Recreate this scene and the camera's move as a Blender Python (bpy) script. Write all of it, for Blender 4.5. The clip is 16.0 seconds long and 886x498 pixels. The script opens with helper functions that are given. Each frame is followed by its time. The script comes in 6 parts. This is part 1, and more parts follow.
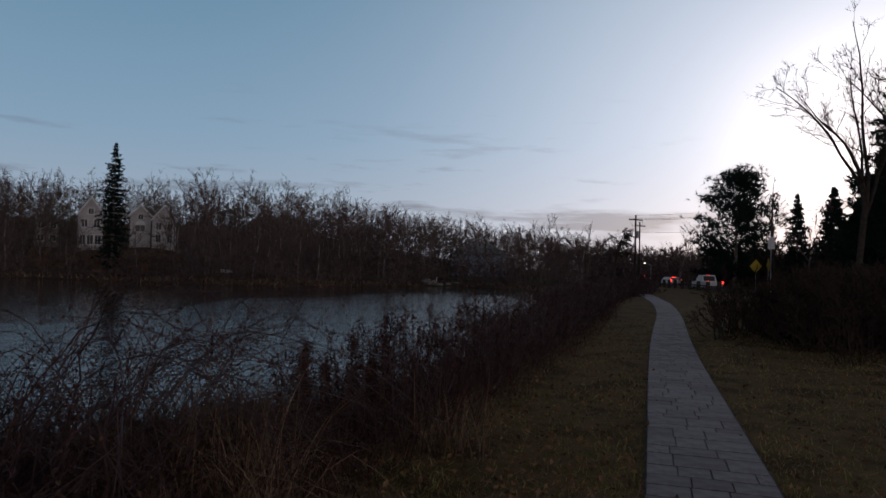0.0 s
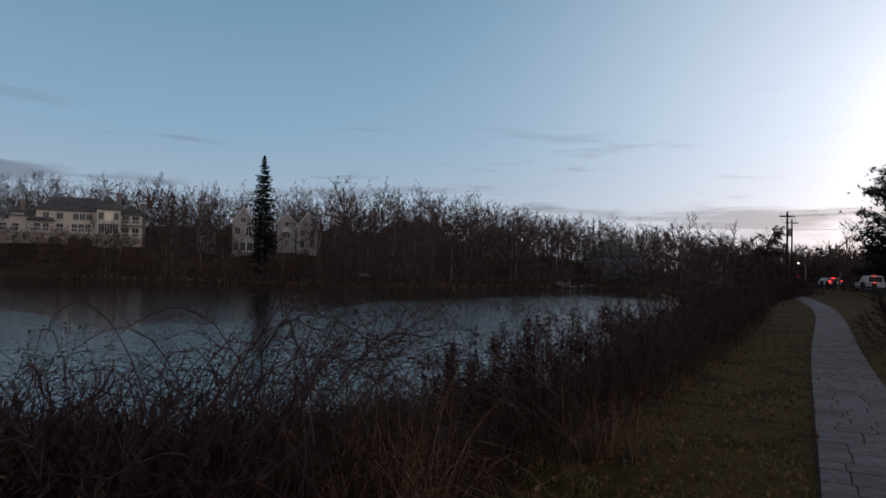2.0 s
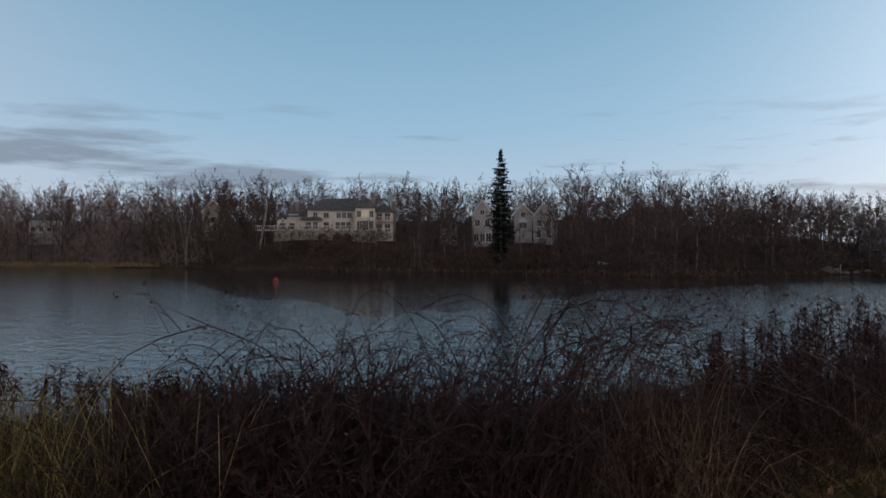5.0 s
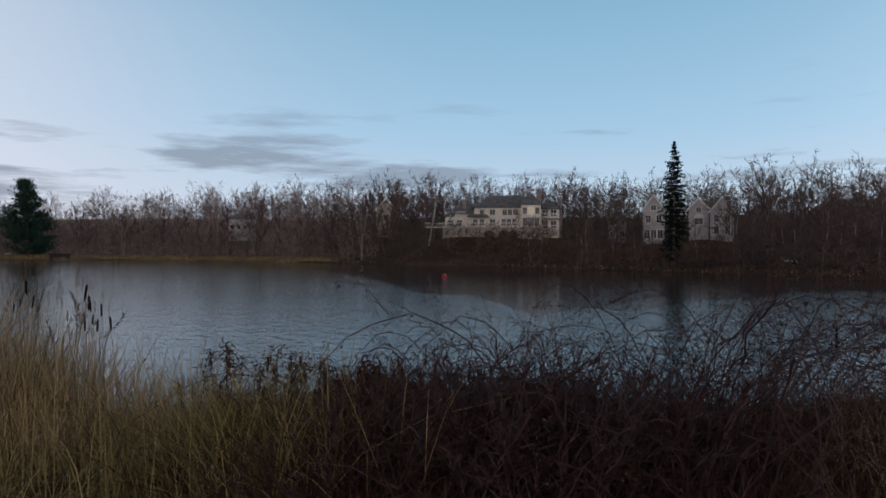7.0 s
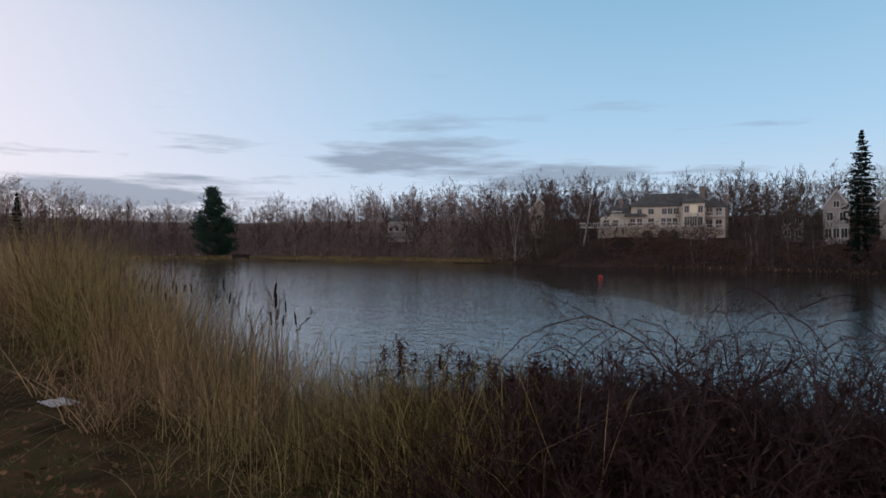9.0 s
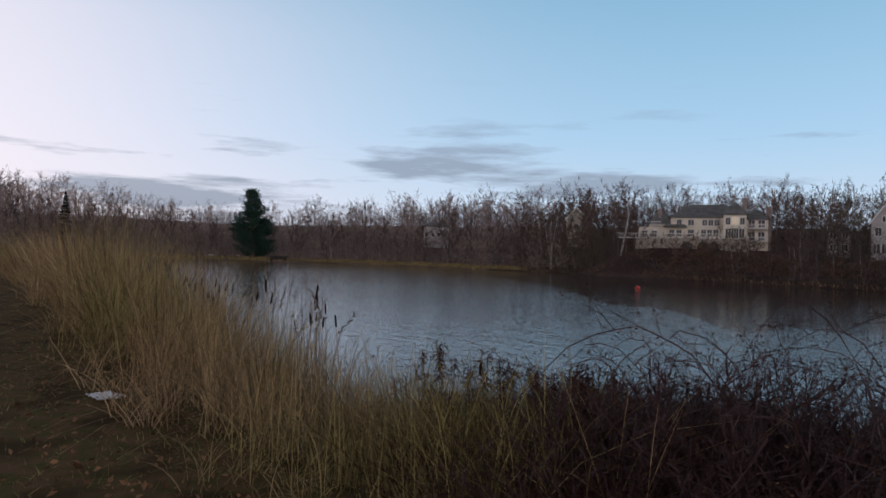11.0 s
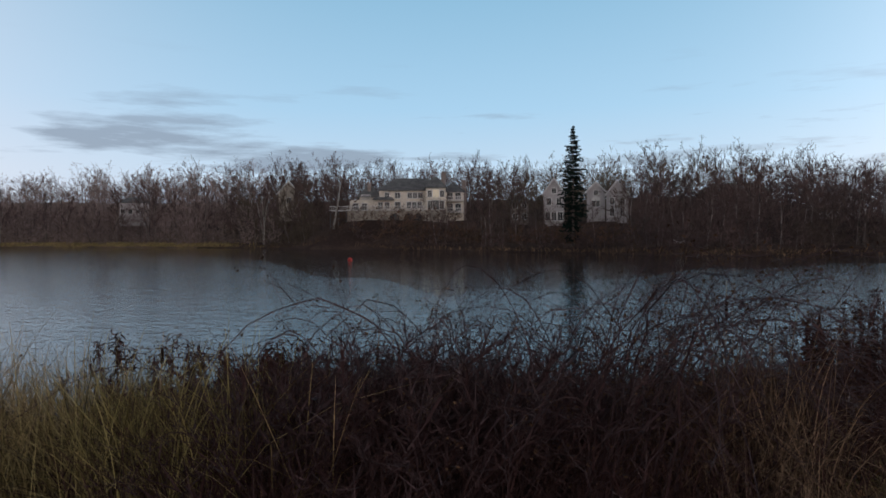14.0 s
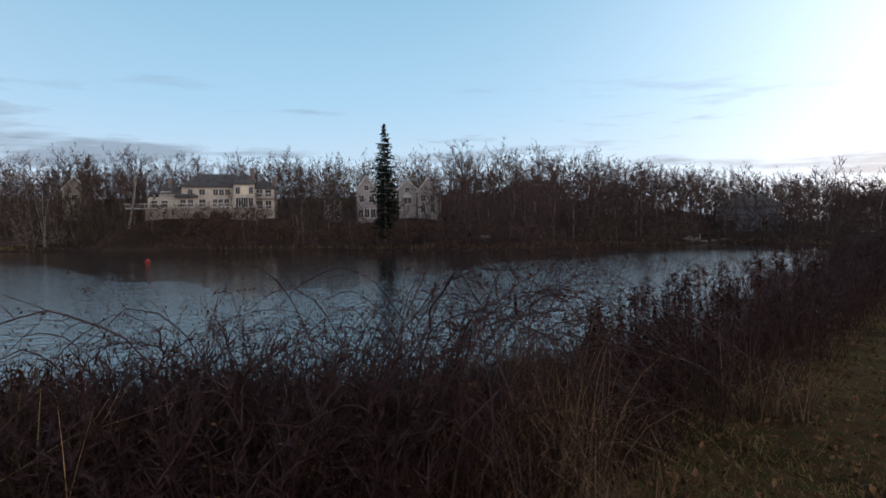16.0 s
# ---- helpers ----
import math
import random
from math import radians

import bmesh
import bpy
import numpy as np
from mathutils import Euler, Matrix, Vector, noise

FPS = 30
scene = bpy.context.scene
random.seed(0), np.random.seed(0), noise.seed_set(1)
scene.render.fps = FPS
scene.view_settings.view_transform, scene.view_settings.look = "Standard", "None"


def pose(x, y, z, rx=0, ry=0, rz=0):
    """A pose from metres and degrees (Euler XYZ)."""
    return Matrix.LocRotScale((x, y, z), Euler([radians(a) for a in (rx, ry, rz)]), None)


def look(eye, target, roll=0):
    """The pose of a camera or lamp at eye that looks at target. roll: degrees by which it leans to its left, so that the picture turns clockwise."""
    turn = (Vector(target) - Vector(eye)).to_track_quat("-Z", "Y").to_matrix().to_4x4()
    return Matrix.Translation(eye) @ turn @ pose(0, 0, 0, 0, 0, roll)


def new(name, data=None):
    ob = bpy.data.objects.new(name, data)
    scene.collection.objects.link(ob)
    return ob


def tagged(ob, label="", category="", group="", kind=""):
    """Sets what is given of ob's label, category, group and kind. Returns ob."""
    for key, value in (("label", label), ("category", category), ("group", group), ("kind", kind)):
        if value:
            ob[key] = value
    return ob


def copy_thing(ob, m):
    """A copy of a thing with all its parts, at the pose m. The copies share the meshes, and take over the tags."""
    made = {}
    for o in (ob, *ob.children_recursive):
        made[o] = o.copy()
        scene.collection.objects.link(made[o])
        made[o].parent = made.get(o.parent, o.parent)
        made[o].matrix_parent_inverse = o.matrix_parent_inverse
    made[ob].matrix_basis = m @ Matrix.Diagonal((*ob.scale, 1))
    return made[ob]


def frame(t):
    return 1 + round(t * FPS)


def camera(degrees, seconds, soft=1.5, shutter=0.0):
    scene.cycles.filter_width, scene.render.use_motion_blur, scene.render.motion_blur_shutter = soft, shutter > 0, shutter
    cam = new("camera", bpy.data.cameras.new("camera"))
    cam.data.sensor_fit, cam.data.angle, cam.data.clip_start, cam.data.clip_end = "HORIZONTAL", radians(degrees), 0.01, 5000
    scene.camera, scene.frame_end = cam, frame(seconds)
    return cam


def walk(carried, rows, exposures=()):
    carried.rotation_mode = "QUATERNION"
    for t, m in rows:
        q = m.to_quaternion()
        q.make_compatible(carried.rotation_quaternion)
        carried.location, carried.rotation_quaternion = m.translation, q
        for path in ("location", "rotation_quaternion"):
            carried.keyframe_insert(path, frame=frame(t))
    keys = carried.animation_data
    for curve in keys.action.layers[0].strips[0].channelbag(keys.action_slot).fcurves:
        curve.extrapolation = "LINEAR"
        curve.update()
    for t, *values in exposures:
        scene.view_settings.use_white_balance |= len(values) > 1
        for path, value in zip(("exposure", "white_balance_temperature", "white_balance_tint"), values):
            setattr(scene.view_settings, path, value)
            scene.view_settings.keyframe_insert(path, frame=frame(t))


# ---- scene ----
cam = camera(66, 16.0, soft=1.6)
PATH = [
    (0.0, pose(-0.000, 0.000, 1.800, 91.67, -1.51, -0.02)),
    (0.5, pose(-0.030, -0.007, 1.800, 91.56, -1.53, 2.35)),
    (1.0, pose(-0.058, -0.013, 1.802, 91.61, -1.34, 4.81)),
    (1.5, pose(-0.095, -0.017, 1.806, 91.61, -1.11, 7.69)),
    (2.0, pose(-0.141, -0.021, 1.801, 91.64, -1.06, 10.96)),
    (2.5, pose(-0.179, -0.026, 1.799, 91.50, -0.21, 14.70)),
    (3.0, pose(-0.212, -0.040, 1.801, 91.32, 0.14, 18.04)),
    (3.5, pose(-0.241, -0.068, 1.800, 91.19, 0.50, 21.19)),
    (4.0, pose(-0.265, -0.113, 1.800, 90.88, 0.31, 24.20)),
    (6.5, pose(-0.338, -0.408, 1.775, 90.44, -0.08, 40.85)),
    (7.0, pose(-0.341, -0.451, 1.777, 90.26, -0.22, 44.36)),
    (7.5, pose(-0.344, -0.493, 1.781, 90.13, 0.04, 47.85)),
    (8.0, pose(-0.350, -0.534, 1.783, 90.24, -0.10, 50.98)),
    (8.5, pose(-0.358, -0.571, 1.784, 90.25, -0.07, 54.11)),
    (9.0, pose(-0.367, -0.600, 1.785, 90.28, -0.20, 57.14)),
    (9.2, pose(-0.371, -0.607, 1.785, 90.30, -0.22, 58.35)),
    (10.25, pose(-0.389, -0.641, 1.781, 90.60, -1.00, 61.80)),
    (11.3, pose(-0.406, -0.675, 1.777, 90.78, -1.76, 58.55)),
    (11.5, pose(-0.410, -0.682, 1.776, 90.75, -1.71, 57.31)),
    (12.0, pose(-0.414, -0.653, 1.796, 90.66, -1.46, 53.50)),
    (12.5, pose(-0.416, -0.604, 1.794, 90.63, -1.04, 50.02)),
    (13.0, pose(-0.424, -0.541, 1.788, 90.25, 0.12, 46.15)),
    (13.5, pose(-0.426, -0.467, 1.776, 89.46, 0.04, 41.20)),
    (14.0, pose(-0.415, -0.381, 1.768, 88.84, 0.34, 36.44)),
    (14.5, pose(-0.412, -0.290, 1.762, 88.16, 0.77, 31.67)),
    (15.0, pose(-0.401, -0.201, 1.762, 87.81, 0.81, 27.53)),
    (15.5, pose(-0.395, -0.114, 1.758, 88.21, 0.82, 24.03)),
    (16.0, pose(-0.380, -0.027, 1.758, 88.41, 1.11, 20.95)),
]
EXPOSURES = [
    (0.0, -0.75, 6500, 23), (1.5, -0.60, 6500, 22), (3.0, -0.42, 6500, 20), (4.0, -0.32, 6500, 19), (6.5, -0.05, 6500, 19),
    (9.0, 0.10, 6500, 21), (11.5, 0.13, 6500, 21), (13.0, 0.12, 6500, 19), (14.5, 0.17, 6500, 18), (16.0, 0.22, 6500, 18),
]
walk(cam, PATH, EXPOSURES)

# ---- sky and light ----
GLOW_AZ = 33.0  # the set sun's bearing, degrees to the right of +y


def world_sky():
    w = bpy.data.worlds.new("dusk_sky")
    scene.world = w
    w.use_nodes = True
    nt = w.node_tree
    nt.nodes.clear()
    N, L = nt.nodes.new, nt.links.new

    def math_node(op, a, b=None, clamp=False):
        n = N("ShaderNodeMath")
        n.operation, n.use_clamp = op, clamp
        for i, v in enumerate((a, b)):
            if v is None:
                continue
            if isinstance(v, (int, float)):
                n.inputs[i].default_value = v
            else:
                L(v, n.inputs[i])
        return n.outputs[0]

    def mix(fac, a, b, mode="MIX"):
        n = N("ShaderNodeMix")
        n.data_type, n.blend_type = "RGBA", mode
        for sock, v in ((n.inputs[0], fac), (n.inputs[6], a), (n.inputs[7], b)):
            if isinstance(v, (tuple, list)):
                sock.default_value = (*v, 1)
            elif isinstance(v, (int, float)):
                sock.default_value = v
            else:
                L(v, sock)
        return n.outputs[2]

    def ramp(fac, stops):
        n = N("ShaderNodeValToRGB")
        els = n.color_ramp.elements
        while len(els) < len(stops):
            els.new(0.5)
        for e, (p, c) in zip(els, stops):
            e.position, e.color = p, (*c, 1)
        L(fac, n.inputs[0])
        return n.outputs[0]

    co = N("ShaderNodeTexCoord").outputs["Generated"]
    sep = N("ShaderNodeSeparateXYZ")
    L(co, sep.inputs[0])
    x, y, z = sep.outputs
    # clear twilight sky by height above the horizon
    up = math_node("MAXIMUM", z, 0.0)
    clear = ramp(up, [(0.0, (0.48, 0.60, 0.72)), (0.08, (0.50, 0.68, 0.81)), (0.18, (0.35, 0.61, 0.79)), (0.36, (0.22, 0.47, 0.64)),
                      (0.52, (0.13, 0.20, 0.27)), (0.75, (0.085, 0.095, 0.11)), (1.0, (0.08, 0.082, 0.09))])
    # the afterglow round the set sun
    g = radians(GLOW_AZ)
    dot = N("ShaderNodeVectorMath")
    dot.operation = "DOT_PRODUCT"
    L(co, dot.inputs[0])
    dot.inputs[1].default_value = (math.sin(g) * math.cos(0.16), math.cos(g) * math.cos(0.16), math.sin(0.16))
    near = math_node("MAXIMUM", dot.outputs["Value"], 0.0)
    glow1 = math_node("POWER", near, 9.0)
    glow2 = math_node("POWER", near, 90.0)
    sky = mix(1.0, clear, mix(glow1, (0, 0, 0), (0.92, 0.88, 0.85)), "ADD")
    sky = mix(1.0, sky, mix(glow2, (0, 0, 0), (1.5, 1.3, 1.1)), "ADD")
    # a pale pink veil in the west
    dot2 = N("ShaderNodeVectorMath")
    dot2.operation = "DOT_PRODUCT"
    L(co, dot2.inputs[0])
    dot2.inputs[1].default_value = (-0.93, -0.33, 0.14)
    veil = math_node("POWER", math_node("MAXIMUM", dot2.outputs["Value"], 0.0), 5.0)
    low_sky = ramp(up, [(0.0, (1, 1, 1)), (0.30, (0.9, 0.9, 0.9)), (0.55, (0.1, 0.1, 0.1)), (0.8, (0, 0, 0))])
    sky = mix(math_node("MULTIPLY", math_node("MULTIPLY", veil, 0.95), low_sky), sky, (0.95, 0.88, 0.89))
    # unseen bright low sky, added behind the camera to light houses, hillside and reeds
    dot3 = N("ShaderNodeVectorMath")
    dot3.operation = "DOT_PRODUCT"
    L(co, dot3.inputs[0])
    dot3.inputs[1].default_value = (0.72, -0.66, 0.2)
    back = math_node("POWER", math_node("MAXIMUM", dot3.outputs["Value"], 0.0), 2.0)
    sky = mix(math_node("MULTIPLY", back, low_sky), sky, (1.5, 1.34, 1.22))
    # flat grey stratus: thin bands low all round, and two longer banks
    wide = N("ShaderNodeMapping")
    L(co, wide.inputs[0])
    wide.inputs["Scale"].default_value = (2.6, 2.6, 22.0)
    wide.inputs["Location"].default_value = (0.3, 1.7, 0.4)
    noi = N("ShaderNodeTexNoise")
    L(wide.outputs[0], noi.inputs["Vector"])
    noi.inputs["Scale"].default_value, noi.inputs["Detail"].default_value, noi.inputs["Roughness"].default_value = 1.6, 7.0, 0.58
    bearing = math_node("ARCTAN2", math_node("MULTIPLY", x, -1.0), y)
    height = math_node("ARCSINE", z)

    def bank(az, el, wa, we):
        da = math_node("DIVIDE", math_node("SUBTRACT", bearing, radians(az)), radians(wa))
        de = math_node("DIVIDE", math_node("SUBTRACT", height, radians(el)), radians(we))
        q = math_node("ADD", math_node("MULTIPLY", da, da), math_node("MULTIPLY", de, de))
        return math_node("POWER", 2.718, math_node("MULTIPLY", q, -1.0))

    lift = math_node("ADD", bank(58, 8.6, 10, 1.2), math_node("ADD", bank(60, 10.3, 6, 0.5), bank(50, 6.6, 15, 1.0)))
    lift = math_node("ADD", lift, math_node("ADD", math_node("MULTIPLY", bank(80, 4.9, 18, 1.4), 1.1), math_node("MULTIPLY", bank(-8, 4.3, 22, 1.4), 0.8)))
    dens = math_node("ADD", noi.outputs["Fac"], math_node("MULTIPLY", lift, 0.20))
    cloud = ramp(dens, [(0.58, (0, 0, 0)), (0.72, (1, 1, 1))])
    low = ramp(up, [(0.0, (1, 1, 1)), (0.14, (0.9, 0.9, 0.9)), (0.20, (0.4, 0.4, 0.4)), (0.26, (0, 0, 0))])
    cm = math_node("MULTIPLY", cloud, low)
    sky = mix(math_node("MULTIPLY", cm, 0.85), sky, mix(glow1, (0.22, 0.29, 0.37), (0.62, 0.66, 0.74)))
    nishita = N("ShaderNodeTexSky")
    nishita.sky_type, nishita.sun_disc = "NISHITA", False
    nishita.sun_elevation, nishita.sun_rotation = radians(7.0), radians(GLOW_AZ)
    bg1, bg2, add, out = N("ShaderNodeBackground"), N("ShaderNodeBackground"), N("ShaderNodeAddShader"), N("ShaderNodeOutputWorld")
    L(sky, bg1.inputs[0])
    bg1.inputs[1].default_value = 0.92
    L(nishita.outputs[0], bg2.inputs[0])
    bg2.inputs[1].default_value = 0.012
    L(bg1.outputs[0], add.inputs[0])
    L(bg2.outputs[0], add.inputs[1])
    L(add.outputs[0], out.inputs[0])


world_sky()
sun = new("sun", bpy.data.lights.new("sun", "SUN"))
sun.data.energy, sun.data.angle, sun.data.color = 0.1, radians(25), (1.0, 0.87, 0.74)
g_ = radians(GLOW_AZ)
sun.matrix_world = look((math.sin(g_) * 50, math.cos(g_) * 50, 8), (0, 0, 0))


# ---- materials ----
def material(name, color, rough=0.8, second=None, scale=3.0, bump=0.0, bump_scale=30.0, metal=0.0, island=0.0, third=None, coat=0.0):
    """A surface with two scales of variation: patches between color and second, fine grain over it."""
    m = bpy.data.materials.new(name)
    m.use_nodes = True
    nt = m.node_tree
    N, L = nt.nodes.new, nt.links.new
    b = nt.nodes["Principled BSDF"]
    b.inputs["Roughness"].default_value, b.inputs["Metallic"].default_value = rough, metal
    b.inputs["Specular IOR Level"].default_value = 0.3 if rough < 0.78 else 0.03
    if coat:
        b.inputs["Coat Weight"].default_value = coat
    co = N("ShaderNodeTexCoord").outputs["Object"]

    def noise_at(s, detail=4.0):
        n = N("ShaderNodeTexNoise")
        L(co, n.inputs["Vector"])
        n.inputs["Scale"].default_value, n.inputs["Detail"].default_value = s, detail
        return n.outputs["Fac"]

    def ramp(fac, lo, hi):
        n = N("ShaderNodeMapRange")
        n.inputs[1].default_value, n.inputs[2].default_value = lo, hi
        L(fac, n.inputs[0])
        return n.outputs[0]

    def mix(fac, a, b_):
        n = N("ShaderNodeMix")
        n.data_type = "RGBA"
        for sock, v in ((n.inputs[0], fac), (n.inputs[6], a), (n.inputs[7], b_)):
            if isinstance(v, (tuple, list)):
                sock.default_value = (*v, 1)
            elif isinstance(v, float):
                sock.default_value = v
            else:
                L(v, sock)
        return n.outputs[2]

    second = second or tuple(c * 0.6 for c in color)
    col = mix(ramp(noise_at(scale), 0.38, 0.62), color, second)
    if third:
        col = mix(ramp(noise_at(scale * 0.23), 0.48, 0.62), col, third)
    col = mix(ramp(noise_at(scale * 14, 2.0), 0.35, 0.75), col, mix(0.45, col, tuple(c * 0.3 for c in second)))
    if island:
        geo = N("ShaderNodeNewGeometry").outputs["Random Per Island"]
        hsv = N("ShaderNodeHueSaturation")
        mr = N("ShaderNodeMapRange")
        mr.inputs[3].default_value, mr.inputs[4].default_value = 1 - island, 1 + island
        L(geo, mr.inputs[0])
        L(mr.outputs[0], hsv.inputs["Value"])
        L(col, hsv.inputs["Color"])
        col = hsv.outputs[0]
    L(col, b.inputs["Base Color"])
    if bump:
        bm = N("ShaderNodeBump")
        bm.inputs["Strength"].default_value = bump
        L(noise_at(bump_scale), bm.inputs["Height"])
        L(bm.outputs[0], b.inputs["Normal"])
    return m


M_GROUND = material("ground_litter", (0.085, 0.075, 0.027), 0.95, (0.145, 0.087, 0.047), 5.0, 0.9, 40.0, third=(0.055, 0.038, 0.018))
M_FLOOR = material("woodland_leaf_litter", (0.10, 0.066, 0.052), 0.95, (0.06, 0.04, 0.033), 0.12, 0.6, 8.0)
M_BARK = material("bark_grey", (0.21, 0.17, 0.15), 0.9, (0.10, 0.08, 0.072), 0.3, island=0.6)
M_TWIG = material("bare_twigs", (0.17, 0.112, 0.10), 0.9, (0.10, 0.073, 0.070), 0.07, island=0.3, third=(0.15, 0.118, 0.085))
# next two: paler litter and twigs, with the west end's haze put into the colour
M_HAZE_FLOOR = material("hazed_leaf_litter", (0.26, 0.18, 0.14), 0.95, (0.17, 0.12, 0.098), 0.12, 0.6, 8.0)
M_HAZE_TWIG = material("hazed_twigs", (0.36, 0.27, 0.245), 0.9, (0.23, 0.175, 0.163), 0.07, island=0.3)
M_SHRUB = material("garden_shrub", (0.19, 0.105, 0.07), 0.9, (0.09, 0.065, 0.045), 0.3, island=0.4)
M_BIRCH = material("pale_bark", (0.42, 0.39, 0.35), 0.85, (0.26, 0.23, 0.2), 1.5)
M_NEEDLE = material("conifer_needles", (0.021, 0.036, 0.029), 0.85, (0.013, 0.022, 0.018), 0.8, island=0.35)
M_PINE = material("pine_needles", (0.045, 0.09, 0.065), 0.8, (0.03, 0.06, 0.045), 0.8, island=0.35)


def water_material(name, ripple, chop):
    """Dark lake water under small wind ripples: slope of the ripples and of the longer chop."""
    m = bpy.data.materials.new(name)
    m.use_nodes = True
    nt = m.node_tree
    N, L = nt.nodes.new, nt.links.new
    b = nt.nodes["Principled BSDF"]
    b.inputs["Base Color"].default_value = (0.010, 0.014, 0.018, 1)
    b.inputs["Roughness"].default_value = 0.06
    b.inputs["IOR"].default_value = 1.33
    co = N("ShaderNodeTexCoord").outputs["Object"]
    hs = []
    for s, st, rot in (((0.7, 1.3, 1), chop, 0.9), ((2.6, 4.4, 1), ripple, 0.6), ((8.0, 11.0, 1), ripple * 0.3, 0.2)):
        mp = N("ShaderNodeMapping")
        mp.inputs["Scale"].default_value = s
        mp.inputs["Rotation"].default_value = (0, 0, rot)
        L(co, mp.inputs[0])
        n = N("ShaderNodeTexNoise")
        n.inputs["Scale"].default_value, n.inputs["Detail"].default_value = 1.0, 2.0
        L(mp.outputs[0], n.inputs["Vector"])
        k = N("ShaderNodeMath")
        k.operation = "MULTIPLY"
        k.inputs[1].default_value = st
        L(n.outputs["Fac"], k.inputs[0])
        hs.append(k.outputs[0])
    total = hs[0]
    for h in hs[1:]:
        a = N("ShaderNodeMath")
        L(total, a.inputs[0])
        L(h, a.inputs[1])
        total = a.outputs[0]
    # gusts: rougher and smoother patches
    gust = N("ShaderNodeTexNoise")
    L(co, gust.inputs["Vector"])
    gust.inputs["Scale"].default_value, gust.inputs["Detail"].default_value = 0.05, 3.0
    mr = N("ShaderNodeMapRange")
    mr.inputs[1].default_value, mr.inputs[2].default_value = 0.3, 0.7
    mr.inputs[3].default_value, mr.inputs[4].default_value = 0.75, 1.0
    L(gust.outputs["Fac"], mr.inputs[0])
    bm = N("ShaderNodeBump")
    bm.inputs["Distance"].default_value = 0.1
    L(mr.outputs[0], bm.inputs["Strength"])
    L(total, bm.inputs["Height"])
    L(bm.outputs[0], b.inputs["Normal"])
    return m


M_WATER = water_material("lake_water", 0.28, 0.36)
M_CALM = water_material("sheltered_water", 0.10, 0.16)
M_EASY = water_material("half_sheltered_water", 0.15, 0.2)


# ---- the land ----
WATER_Z = -1.3
# top of the near bank (edge of the mown grass), from the east along the path round to the west
BANK = [(60, 140), (36, 100), (24, 75), (13, 48), (5.6, 24), (2.3, 13.5), (0.8, 9.2), (-0.3, 6.3), (-0.9, 5.0), (-1.6, 3.9), (-2.3, 2.9), (-3.1, 2.2), (-4.1, 1.6), (-5.5, 0.95),
        (-8.6, 0.45), (-14, 0.0), (-23, -0.5), (-40, -2), (-80, -8), (-150, -16), (-230, -20)]
# far waterline: bearing (degrees to the left of +y) and distance
FAR_SHORE = [(-9, 98), (-5, 118), (0, 122), (5, 112), (10, 104), (16, 101), (22, 106), (28, 116), (34, 128), (40, 142), (46, 158), (52, 180), (58, 205),
             (65, 235), (72, 255), (80, 262), (87, 258), (93, 236)]


def at(az, d, z=0.0):
    a = radians(az)
    return Vector((-math.sin(a) * d, math.cos(a) * d, z))


HOUSE_PADS = [(39.3, 174, 6.0, 19), (43.5, 170, 6.0, 11), (34.8, 171, 5.4, 9), (27.3, 158, 4.2, 8), (23.2, 160, 5.3, 9), (30.2, 168, 4.4, 6), (13.5, 208, 9.0, 14), (6.8, 184, 5.6, 9), (-3.0, 154, 0.4, 9)]

# height of the far treetops over the horizon, by bearing to the left of +y (degrees)
SKYLINE = [(-36, 2.88), (-20, 2.38), (-16, 2.58), (-12, 3.58), (-8, 4.18), (-3, 4.48), (2, 5.28), (7, 6.28), (13, 6.88), (17, 7.18), (22, 6.98), (27, 6.48), (32, 7.18), (39, 6.58), (47, 6.98), (52, 6.48), (58, 5.98), (66, 5.38), (71, 4.58), (76, 3.98), (80, 4.38), (86, 5.18), (92, 6.08), (100, 6.48), (112, 6.48)]


def lake_outline():
    near = []
    pts = [Vector((x, y)) for x, y in BANK]
    for i in range(2, len(pts) - 1):
        t = (pts[i + 1] - pts[i - 1]).normalized()
        near.append(pts[i] + Vector((t.y, -t.x)) * 4.6)
    far = [at(a, d).to_2d() for a, d in reversed(FAR_SHORE)]
    return [tuple(p) for p in near + far]


LAKE = np.array(lake_outline())


def lake_distance(x, y):
    """Signed distance to the waterline: negative in the lake (arrays)."""
    x, y = np.asarray(x, float), np.asarray(y, float)
    best = np.full(x.shape, 1e9)
    inside = np.zeros(x.shape, bool)
    n = len(LAKE)
    for i in range(n):
        ax, ay = LAKE[i]
        bx, by = LAKE[(i + 1) % n]
        dx, dy = bx - ax, by - ay
        s = np.clip(((x - ax) * dx + (y - ay) * dy) / (dx * dx + dy * dy), 0, 1)
        best = np.minimum(best, np.hypot(x - ax - s * dx, y - ay - s * dy))
        cross = (ay > y) != (by > y)
        with np.errstate(divide="ignore", invalid="ignore"):
            inside ^= cross & (x < (bx - ax) * (y - ay) / (by - ay + 1e-12) + ax)
    return np.where(inside, -best, best)


NEAR_LINE = np.array(BANK)


